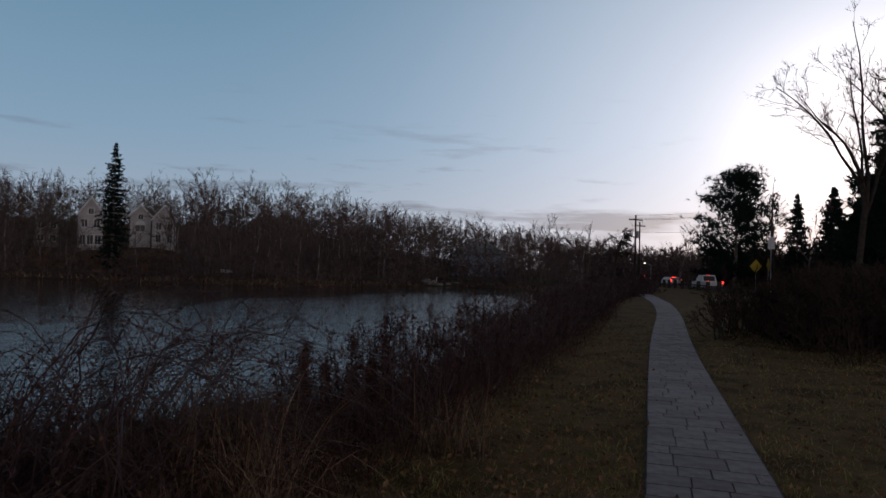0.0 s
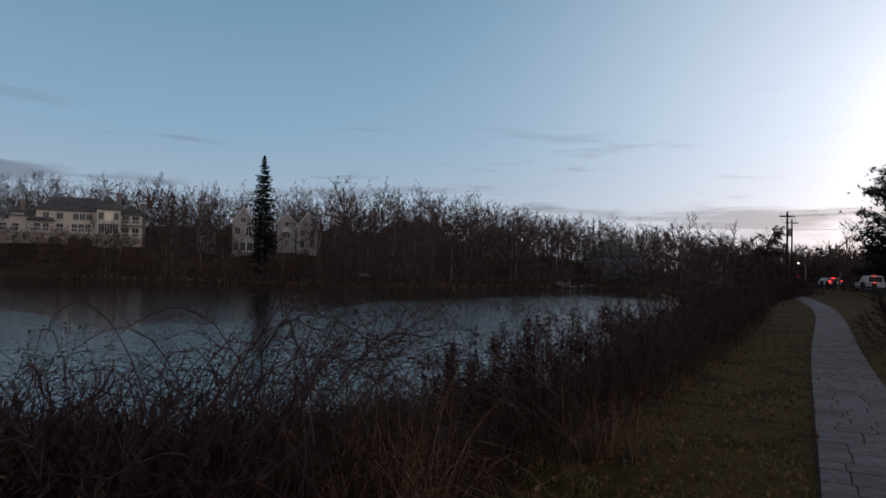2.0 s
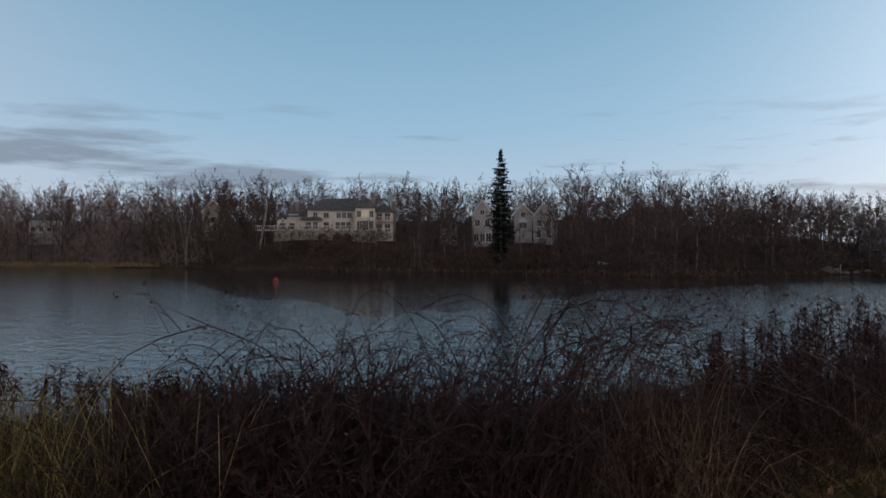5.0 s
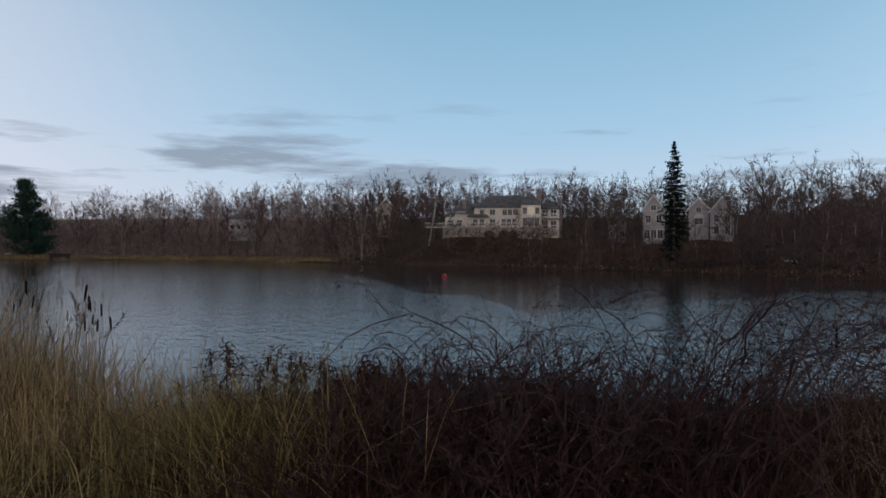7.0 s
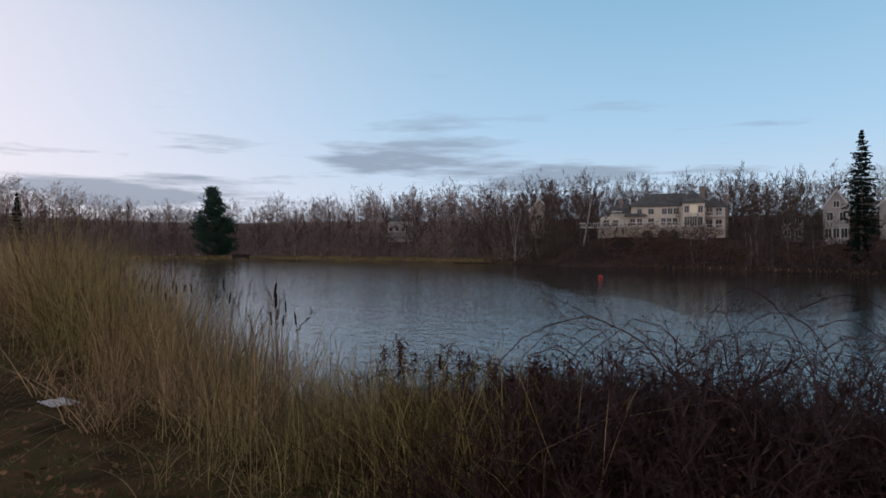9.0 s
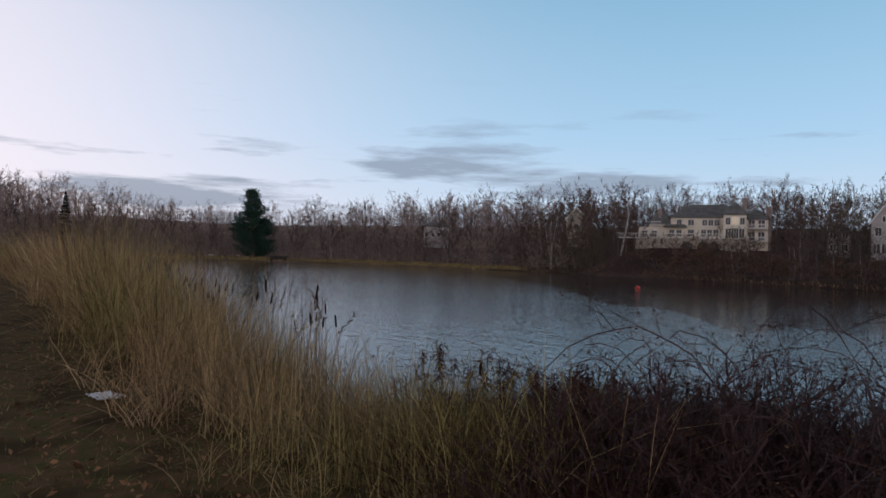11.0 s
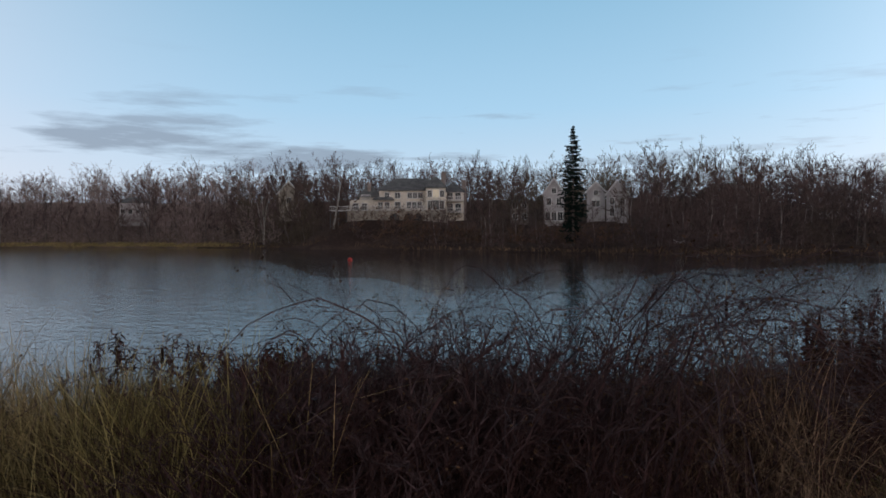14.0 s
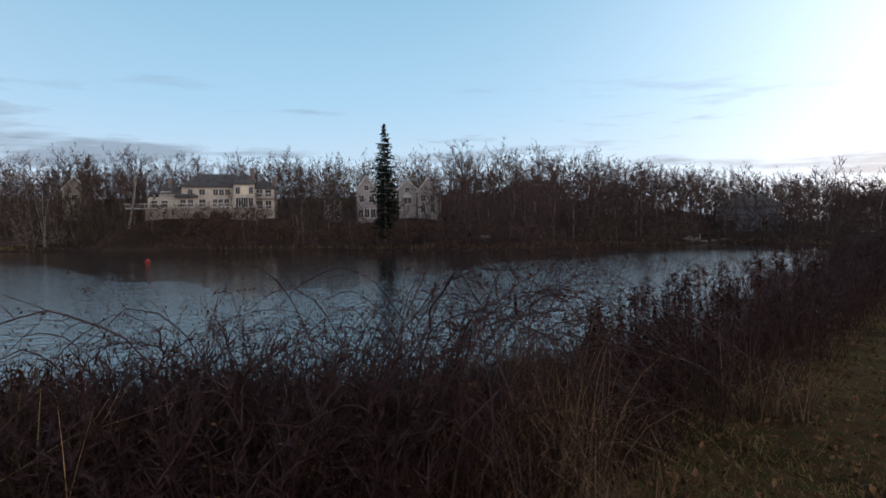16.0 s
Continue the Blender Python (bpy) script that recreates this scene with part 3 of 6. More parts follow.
def broad_pine(name, seed, height, width, label, mat, m, clear=0.12, whorls=15, clumps=34, spray=0.5, gap=0.25, taper=0.9):
    """A white pine: level limbs that carry tufts of needles, with gaps between."""
    rng = np.random.default_rng(seed)
    pts, rr, trunk = bent_limb(rng, np.array([0, 0, -0.5]), np.array([0.02, 0, 1]), height * 0.98, height * 0.018, 0.04, 10, 0.025, 0.05)
    limbs, sprays = [], []
    for i in range(whorls):
        f = clear + (0.98 - clear) * (i + 0.5 * rng.random()) / whorls
        k = min(int(f * 10), 9)
        c = pts[k] + (pts[k + 1] - pts[k]) * (f * 10 - k)
        prof = min(1.0, 1.3 * (1 - f) ** taper + 0.05)
        for j in range(6):
            if rng.random() < gap:
                continue
            a = rng.random() * 2 * math.pi
            ln = max(0.5, width * 0.5 * prof * rng.uniform(0.65, 1.12))
            lp, lr, ls = bent_limb(rng, c, np.array([math.cos(a), math.sin(a), 0.18 + 0.5 * f]), ln, 0.09 * (1.2 - f), 0.02, 4, 0.12, 0.06)
            limbs += ls
            for q in range(int(clumps * (0.18 + 0.95 * prof))):
                g = rng.uniform(0.3, 1.05)
                m_ = min(int(g * 4), 3)
                ctr = lp[m_] + (lp[m_ + 1] - lp[m_]) * (g * 4 - m_) + rng.normal(0, 0.05 * width, 3) * np.array([1, 1, 0.35])
                for w in range(6):
                    e = ctr + unit(rng.normal(0, 1, 3) + np.array([0.5 * math.cos(a), 0.5 * math.sin(a), 0.5])) * spray * rng.uniform(0.6, 1.2)
                    sprays.append((*ctr, *e, 0.085 * spray, 0.01))
    ob = thing(name, label, "tree", m=m)
    v, f = tubes(trunk, 7)
    mesh_object("trunk", v, f, M_BARK, ob, smooth=True)
    v, f = crown_mesh(np.array(limbs), np.array(sprays), 3, 1.0)
    mesh_object("crown", v, f, mat, ob)
    return ob


spruce("spruce_tree", 3, 20.6, 5.7, "tall dark spruce standing at the far shore", M_NEEDLE, place(25.9, 119), 0.42, 62, 0.6)
broad_pine("pine_tree", 4, 26.5, 17.5, "large green white pine at the lake's end", M_PINE, place(75.8, 262), 0.04, 20, 60, 0.95, 0.0)
# pale-barked trees in front of the mansion's garden
tree_thing("sycamore_tree", bare_tree(201, 15, 0.55, 0.12, 9, 6, 8, 0.26, 0.1, 2.0, stems=2), "pale-barked bare tree leaning over the far bank",
           (M_BIRCH, M_TWIG), m=place(45.8, shore_at(45.8) + 6), width=1.2)
tree_thing("birch_tree", bare_tree(202, 17, 0.4, 0.3, 10, 6, 8, 0.2, 0.14, 2.0, stems=3), "pale-barked bare birch clump on the far bank",
           (M_BIRCH, M_TWIG), m=place(51.3, shore_at(51.3) + 8), width=1.2)
tree_thing("birch_tree", bare_tree(203, 15, 0.4, 0.3, 9, 6, 8, 0.15, 0.14, 1.8, stems=2), "slim pale bare birch among dark woods",
           (M_BIRCH, M_TWIG), m=place(69.5, shore_at(69.5) + 5), width=1.2)
spruce("spruce_tree", 5, 21.0, 9.0, "dark conifer among bare woods at the lake's end", M_NEEDLE, place(89.3, 262), tiers=44)


# ---- buildings on the far side ----
M_WALL = material("cream_stucco", (0.78, 0.69, 0.58), 0.9, (0.70, 0.62, 0.52), 0.3)
M_SIDING = material("grey_white_siding", (0.52, 0.475, 0.46), 0.85, (0.43, 0.39, 0.38), 0.4)
M_BLUE = material("blue_grey_siding", (0.24, 0.27, 0.31), 0.85, (0.2, 0.22, 0.26), 0.4)
M_STONE = material("terrace_stone", (0.5, 0.43, 0.36), 0.9, (0.38, 0.33, 0.28), 0.8)
M_ROOF = material("slate_shingle", (0.19, 0.185, 0.18), 0.85, (0.13, 0.13, 0.13), 0.8)
M_TRIM = material("white_trim", (0.74, 0.71, 0.68), 0.7, (0.66, 0.63, 0.6), 0.8)
M_GLASS = material("dark_window_glass", (0.03, 0.035, 0.04), 0.08, (0.025, 0.028, 0.03), 0.5)
M_BRICK = material("chimney_brick", (0.36, 0.30, 0.27), 0.9, (0.26, 0.2, 0.18), 2.0)


def glow_material(name, color, strength):
    m = bpy.data.materials.new(name)
    m.use_nodes = True
    b = m.node_tree.nodes["Principled BSDF"]
    b.inputs["Base Color"].default_value = (*[c * 0.5 for c in color], 1)
    b.inputs["Emission Color"].default_value = (*color, 1)
    b.inputs["Emission Strength"].default_value = strength
    return m


M_LIT = glow_material("lit_window", (1.0, 0.86, 0.62), 0.22)


def box(bm, x0, x1, y0, y1, z0, z1):
    vs = [bm.verts.new(p) for p in ((x0, y0, z0), (x1, y0, z0), (x1, y1, z0), (x0, y1, z0), (x0, y0, z1), (x1, y0, z1), (x1, y1, z1), (x0, y1, z1))]
    for f in ((3, 2, 1, 0), (4, 5, 6, 7), (0, 1, 5, 4), (1, 2, 6, 5), (2, 3, 7, 6), (3, 0, 4, 7)):
        bm.faces.new([vs[i] for i in f])


def part(name, bm, mat, parent, label="", smooth=False):
    me = bpy.data.meshes.new(name)
    bm.normal_update()
    bm.to_mesh(me)
    bm.free()
    me.materials.append(mat)
    if smooth:
        me.shade_smooth()
    ob = new(name, me)
    ob.parent = parent
    if label:
        ob["label"] = label
    return ob


def box_part(name, x0, x1, y0, y1, z0, z1, mat, parent, label=""):
    bm = bmesh.new()
    box(bm, x0, x1, y0, y1, z0, z1)
    return part(name, bm, mat, parent, label)


def hip_roof(x0, x1, y0, y1, z0, z1, inset, over, mat, parent, label=""):
    bm = bmesh.new()
    x0, x1, y0, y1 = x0 - over, x1 + over, y0 - over, y1 + over
    ym = (y0 + y1) / 2
    lo = [bm.verts.new(p) for p in ((x0, y0, z0 - 0.2), (x1, y0, z0 - 0.2), (x1, y1, z0 - 0.2), (x0, y1, z0 - 0.2))]
    md = [bm.verts.new(p) for p in ((x0, y0, z0), (x1, y0, z0), (x1, y1, z0), (x0, y1, z0))]
    a, b = bm.verts.new((x0 + inset, ym, z1)), bm.verts.new((max(x0 + inset + 0.05, x1 - inset), ym, z1))
    bm.faces.new(lo[::-1])
    for i in range(4):
        bm.faces.new((lo[i], lo[(i + 1) % 4], md[(i + 1) % 4], md[i]))
    bm.faces.new((md[0], md[1], b, a))
    bm.faces.new((md[1], md[2], b))
    bm.faces.new((md[2], md[3], a, b))
    bm.faces.new((md[3], md[0], a))
    return part("roof", bm, mat, parent, label)


def gable_block(x0, x1, y0, y1, z0, z1, zr, wall_mat, parent, over=0.35):
    """A block whose gable faces the lake: wall, two roof slopes and white bargeboards."""
    xm = (x0 + x1) / 2
    bm = bmesh.new()
    ring = [(x0, z0), (x1, z0), (x1, z1), (xm, zr), (x0, z1)]
    f = [bm.verts.new((x, y0, z)) for x, z in ring]
    g = [bm.verts.new((x, y1, z)) for x, z in ring]
    bm.faces.new(f)
    bm.faces.new(g[::-1])
    for i in range(5):
        bm.faces.new((f[i], g[i], g[(i + 1) % 5], f[(i + 1) % 5]))
    part("wall", bm, wall_mat, parent)
    slope = (zr - z1) / (xm - x0)
    for sgn, xe in ((-1, x0), (1, x1)):
        bm = bmesh.new()
        a = (xe + sgn * over, z1 - slope * over)
        pts = [(a[0], a[1] + 0.05), (xm, zr + 0.05), (xm, zr + 0.3), (a[0], a[1] + 0.3)]
        f = [bm.verts.new((x, y0 - over, z)) for x, z in pts]
        g = [bm.verts.new((x, y1 + over, z)) for x, z in pts]
        bm.faces.new(f if sgn < 0 else f[::-1])
        bm.faces.new(g[::-1] if sgn < 0 else g)
        for i in range(4):
            bm.faces.new((f[i], g[i], g[(i + 1) % 4], f[(i + 1) % 4]))
        bmesh.ops.recalc_face_normals(bm, faces=bm.faces)
        roof = part("roof", bm, M_ROOF, parent)
        bm = bmesh.new()
        pts = [(a[0], a[1] - 0.12), (xm, zr - 0.12), (xm, zr + 0.32), (a[0], a[1] + 0.32)]
        f = [bm.verts.new((x, y0 - over - 0.06, z)) for x, z in pts]
        g = [bm.verts.new((x, y0 - over - 0.005, z)) for x, z in pts]
        bm.faces.new(f)
        bm.faces.new(g[::-1])
        for i in range(4):
            bm.faces.new((f[i], g[i], g[(i + 1) % 4], f[(i + 1) % 4]))
        bmesh.ops.recalc_face_normals(bm, faces=bm.faces)
        part("bargeboard", bm, M_TRIM, roof, "white bargeboard")


def window(x, z, w, h, y, parent, lit=False, arched=False, bars=1):
    """A window on a wall that faces the lake: frame, glass, glazing bars, a fanlight where arched."""
    t = 0.14
    bm = bmesh.new()
    rings = []
    for yy, grow in ((y + 0.02, t), (y - 0.10, t), (y - 0.10, 0.0), (y + 0.02, 0.0)):
        rings.append([bm.verts.new((x + sx * (w / 2 + grow), yy, (z - grow) if sz < 0 else (z + h + grow))) for sx, sz in ((-1, -1), (1, -1), (1, 1), (-1, 1))])
    for k in range(3):
        for i in range(4):
            bm.faces.new((rings[k][i], rings[k][(i + 1) % 4], rings[k + 1][(i + 1) % 4], rings[k + 1][i]))
    bmesh.ops.recalc_face_normals(bm, faces=bm.faces)
    ob = part("window", bm, M_TRIM, parent, "white-framed window")
    box_part("pane", x - w / 2, x + w / 2, y - 0.04, y - 0.01, z, z + h, M_LIT if lit else M_GLASS, ob)
    for i in range(bars):
        xb = x - w / 2 + w * (i + 1) / (bars + 1)
        box_part("glazing_bar", xb - 0.035, xb + 0.035, y - 0.08, y - 0.045, z, z + h, M_TRIM, ob)
    if arched:
        bm = bmesh.new()
        c = [(x + (w / 2 + t) * math.cos(radians(a)), z + h + t + (w / 2) * math.sin(radians(a))) for a in range(0, 181, 20)]
        f = [bm.verts.new((px_, y - 0.10, pz)) for px_, pz in c]
        g = [bm.verts.new((px_, y + 0.02, pz)) for px_, pz in c]
        bm.faces.new(f)
        bm.faces.new(g[::-1])
        for i in range(len(c)):
            bm.faces.new((f[i], g[i], g[(i + 1) % len(c)], f[(i + 1) % len(c)]))
        bmesh.ops.recalc_face_normals(bm, faces=bm.faces)
        part("fanlight", bm, M_TRIM, ob, "white arched window head")
    return ob


def chimney(x, y, z0, z1, w, parent):
    bm = bmesh.new()
    box(bm, x - w / 2, x + w / 2, y - w / 2, y + w / 2, z0, z1)
    box(bm, x - w / 2 - 0.12, x + w / 2 + 0.12, y - w / 2 - 0.12, y + w / 2 + 0.12, z1 + 0.003, z1 + 0.3)
    part("chimney", bm, M_BRICK, parent)


def balcony(x0, x1, y0, y1, z, parent):
    bm = bmesh.new()
    box(bm, x0, x1, y0, y1, z - 0.2, z)
    n = max(3, int((x1 - x0) / 0.45))
    for i in range(n + 1):
        x = x0 + 0.06 + (x1 - x0 - 0.12) * i / n
        box(bm, x - 0.05, x + 0.05, y0 + 0.02, y0 + 0.12, z + 0.003, z + 0.85)
    box(bm, x0, x1, y0, y0 + 0.14, z + 0.853, z + 1.0)
    part("balcony", bm, M_TRIM, parent, "white balcony with balusters")


def house_pose(az, d, z):
    p = at(az, d)
    return pose(p.x, p.y, z, 0, 0, az)


def build_mansion():
    h = thing("mansion", "large cream stucco mansion with slate roof above the lake", "house", m=house_pose(39.6, 168, 6.0))
    # main block, bay, wings and terrace, from the terrace's left end to the chimney wall
    box_part("wall", -6.9, 4.6, 1.0, 12, -0.5, 7.0, M_WALL, h)
    hip_roof(-6.9, 9.5, 1.0, 12, 7.0, 10.3, 4.6, 0.5, M_ROOF, h, "grey slate hipped roof")
    box_part("wall", 4.6, 9.4, -0.6, 12, -0.5, 7.6, M_WALL, h)
    hip_roof(4.6, 9.4, -0.6, 5, 7.6, 10.4, 2.35, 0.35, M_ROOF, h, "steep slate roof over the bay")
    box_part("wall", 9.4, 14.0, 1.6, 12, -1.2, 6.6, M_WALL, h)
    hip_roof(8.6, 14.0, 1.6, 12, 6.6, 9.3, 3.6, 0.4, M_ROOF, h)
    box_part("wall", -14.2, -6.95, 2.0, 11, -0.5, 4.6, M_WALL, h)
    hip_roof(-12.2, -7.0, 4.5, 10, 5.6, 8.6, 2.3, 0.4, M_ROOF, h, "slate roof over the garden wing")
    box_part("wall", -12.0, -7.2, 4.6, 10, 4.6, 5.6, M_WALL, h)
    hip_roof(-8.2, -3.6, -0.6, 0.9, 4.7, 5.2, 0.6, 0.3, M_ROOF, h)
    box_part("wall", -8.0, -3.75, 0.6, 0.98, -0.5, 4.6, M_WALL, h)
    chimney(-9.6, 6.0, 5.6, 9.0, 0.9, h)
    chimney(9.1, 3.0, 7.0, 11.2, 1.0, h)
    chimney(14.3, 4.0, -1.2, 9.3, 1.1, h)
    # terrace with three arches
    bm = bmesh.new()
    box(bm, -14.4, 9.4, -3.4, 0.58, -5, 1.9)
    part("terrace", bm, M_STONE, h, "pale stone terrace with arched openings")
    # dark panels on the terrace face paint the shade inside its arches
    for x in (-3.1, 0.3, 2.5):
        bm = bmesh.new()
        ring = [(-1.1, -1.0), (1.1, -1.0)] + [(1.1 * math.cos(radians(a)), 0.05 + 0.75 * math.sin(radians(a))) for a in range(0, 181, 20)]
        f = [bm.verts.new((x + px_, -3.46, z + 0.2)) for px_, z in ring]
        g = [bm.verts.new((x + px_, -3.35, z + 0.2)) for px_, z in ring]
        bm.faces.new(f)
        bm.faces.new(g[::-1])
        for i in range(len(ring)):
            bm.faces.new((f[i], g[i], g[(i + 1) % len(ring)], f[(i + 1) % len(ring)]))
        bmesh.ops.recalc_face_normals(bm, faces=bm.faces)
        part("archway", bm, M_GLASS, h, "dark panel standing for shade in a terrace arch")
    balcony(-14.4, 4.4, -3.4, -3.2, 1.95, h)
    balcony(-18.8, -14.45, -3.0, -1.0, 1.9, h)
    for x in (-18.5, -16.6, -14.7):
        box_part("pier", x - 0.14, x + 0.14, -2.8, -2.5, -5.5, 1.68, M_ROOF, h, "dark post under the balcony")
    balcony(9.45, 13.9, 0.2, 1.59, 4.4, h)
    balcony(9.45, 13.9, 0.2, 1.59, 1.5, h)
    for x, z, w, hh, y in ((-5.0, 5.0, 1.0, 1.3, 1.0), (-2.4, 2.5, 1.3, 1.5, 1.0), (0.4, 2.5, 1.0, 1.5, 1.0), (1.7, 2.5, 1.0, 1.5, 1.0), (3.0, 2.5, 1.0, 1.5, 1.0), (-2.4, 5.0, 1.2, 1.3, 1.0), (0.6, 5.0, 1.0, 1.3, 1.0),
                           (1.9, 5.0, 1.0, 1.3, 1.0), (3.2, 5.0, 1.0, 1.3, 1.0), (-12.8, 2.2, 1.2, 1.5, 2.0), (-10.6, 2.2, 1.2, 1.5, 2.0), (-6.6, 2.4, 1.1, 1.5, 0.6), (-5.0, 2.4, 1.1, 1.5, 0.6),
                           (10.6, 4.7, 1.3, 1.6, 1.6), (12.6, 4.7, 1.3, 1.6, 1.6), (10.6, 1.8, 1.3, 1.8, 1.6), (12.6, 1.8, 1.3, 1.8, 1.6), (5.6, 2.2, 1.1, 2.0, -0.6), (8.4, 2.2, 1.1, 2.0, -0.6),
                           (5.5, 5.2, 0.9, 1.5, -0.6), (8.5, 5.2, 0.9, 1.5, -0.6)):
        window(x, z, w, hh, y, h)
    window(7.0, 5.0, 1.5, 2.0, -0.6, h, lit=True, bars=2)
    window(7.0, 2.1, 1.5, 2.2, -0.6, h, bars=2)
    balcony(-11.5, -9.2, 3.2, 4.58, 5.0, h)


def town_house(az, d, z, w, wall_h, ridge, label, mat, windows, deep=10, parent_name="town_house", group="gabled houses by the lake"):
    h = thing(parent_name, label, "house", group, m=house_pose(az, d, z))
    gable_block(-w / 2, w / 2, 0, deep, -3.0, wall_h, ridge, mat, h)
    for x, zz, ww, hh, arch in windows:
        window(x, zz, ww, hh, 0, h, arched=arch)
    return h


def row_house(name, az, d, z, w, deep, wall_h, ridge, label, mat, cols, rows_, chims=()):
    """A house whose eaves face the lake."""
    h = thing(name, label, "house", m=house_pose(az, d, z))
    box_part("wall", -w / 2, w / 2, 0, deep, -3, wall_h, mat, h)
    hip_roof(-w / 2, w / 2, 0, deep, wall_h, ridge, deep * 0.45, 0.4, M_ROOF, h)
    for r in range(rows_):
        for c in range(cols):
            window(-w / 2 + w * (c + 0.5) / cols, 0.9 + r * 2.8, 1.1, 1.4, 0, h)
    for x in chims:
        chimney(x, deep / 2, wall_h, ridge + 1.3, 1.1, h)
    return h


build_mansion()
town_house(27.4, 153, 4.3, 4.5, 6.6, 9.8, "grey-white gabled house with tall lakeside windows", M_SIDING,
           [(-1.35, 0.6, 1.0, 1.8, False), (0, 0.6, 1.0, 1.8, False), (1.35, 0.6, 1.0, 1.8, False), (-1.1, 4.0, 1.0, 1.5, False), (1.1, 4.0, 1.0, 1.5, False), (0, 6.6, 0.9, 1.1, False)])
town_house(24.0, 157, 6.0, 4.0, 5.4, 7.4, "grey-white gabled house with an arched window", M_SIDING, [(0, 2.0, 1.7, 1.3, True), (0, 4.6, 0.9, 1.0, False)])
town_house(22.3, 155, 5.0, 4.7, 5.6, 8.5, "grey-white gabled house with a steep front gable", M_SIDING, [(-1.1, 3.4, 0.9, 1.4, False), (1.1, 3.4, 0.9, 1.4, False), (-1.1, 0.8, 0.9, 1.7, False), (1.1, 0.8, 0.9, 1.7, False)])
row_house("side_house", 30.2, 174, 4.8, 4.6, 8, 5.2, 7.4, "stone-grey house half hidden behind bare trees", M_BRICK, 2, 2)
row_house("ridge_house", 13.5, 205, 8.0, 19, 11, 5.2, 8.2, "dark-roofed house with chimneys behind bare trees", M_STONE, 6, 2, (1.5, 6.5))
row_house("hill_house", 6.8, 180, 5.5, 11, 9, 5.0, 7.6, "pale house behind bare shore trees", M_SIDING, 4, 2)
row_house("grey_house", -3.0, 150, 0.3, 12, 9, 5.0, 7.6, "blue-grey house beyond the lake's end", M_BLUE, 2, 1)
town_house(-10.8, 132, 0.0, 2.6, 2.6, 3.9, "small white gabled shed near the shore", M_TRIM, [(0, 0.6, 1.2, 1.5, True)], 3.5, "shed", "")
row_house("hillside_house", 60.9, 246, 8.5, 9, 8, 4.6, 6.6, "pale house high in the winter woods", M_SIDING, 4, 1)
town_house(49.3, 215, 9.5, 6.0, 5.6, 9.0, "white-trimmed gabled house in the woods", M_STONE, [(0, 2.5, 1.3, 1.5, False)], 8, "gabled_house", "")


# ---- the road side ----
def smooth_line(pts, step):
    p = [Vector(q) for q in pts]
    out = []
    for i in range(len(p) - 1):
        a, b_, c, d = p[max(i - 1, 0)], p[i], p[i + 1], p[min(i + 2, len(p) - 1)]
        n = max(2, int((c - b_).length / step))
        for k in range(n):
            t = k / n
            out.append(0.5 * ((2 * b_) + (c - a) * t + (2 * a - 5 * b_ + 4 * c - d) * t * t + (3 * b_ - a - 3 * c + d) * t ** 3))
    return out + [p[-1]]


def ribbon(pts, left, right, z):
    v = []
    for i, p in enumerate(pts):
        t = (pts[min(i + 1, len(pts) - 1)] - pts[max(i - 1, 0)]).normalized()
        nrm = Vector((t.y, -t.x))
        for o in (left, right):
            q = p + nrm * o
            v.append((q.x, q.y, height_at(q.x, q.y) + z))
    return v, [(2 * i, 2 * i + 1, 2 * i + 3, 2 * i + 2) for i in range(len(pts) - 1)]


M_ROAD = material("asphalt", (0.075, 0.075, 0.08), 0.85, (0.055, 0.055, 0.06), 0.7, 0.3, 40.0)
M_POST = material("weathered_post", (0.07, 0.055, 0.045), 0.9, (0.045, 0.036, 0.03), 4.0)
M_STEEL = material("dull_steel", (0.35, 0.35, 0.36), 0.5, (0.28, 0.28, 0.29), 3.0, metal=0.8)
M_YELLOW = material("sign_yellow", (0.62, 0.42, 0.04), 0.5, (0.5, 0.34, 0.03), 2.0)
M_WHITE = material("car_paint_pale", (0.55, 0.56, 0.58), 0.3, (0.5, 0.51, 0.53), 1.0, coat=0.6)
M_DARKCAR = material("car_paint_dark", (0.04, 0.045, 0.055), 0.3, (0.035, 0.04, 0.05), 1.0, coat=0.6)
M_TYRE = material("tyre_rubber", (0.02, 0.02, 0.02), 0.9, (0.015, 0.015, 0.015), 8.0)
M_RED = glow_material("tail_lamp_red", (1.0, 0.03, 0.02), 9.0)
M_LAMP = glow_material("lamp_warm", (1.0, 0.82, 0.55), 9.0)
M_BRUSHR = material("dark_brush", (0.06, 0.04, 0.03), 0.9, (0.035, 0.026, 0.02), 2.0, island=0.4)

ROAD_LINE = [(110, 20), (78, 36), (56, 50), (44, 60.5), (38.2, 69), (36.0, 78), (36.0, 92), (36.6, 106), (35, 125), (28, 155), (15, 190)]
rl = smooth_line(ROAD_LINE, 2.0)
rv, rf = ribbon(rl, -3.6, 3.6, 0.10)
tagged(mesh_object("road", rv, rf, M_ROAD), "dark asphalt road beyond wooden guard posts", "road", kind="structure")


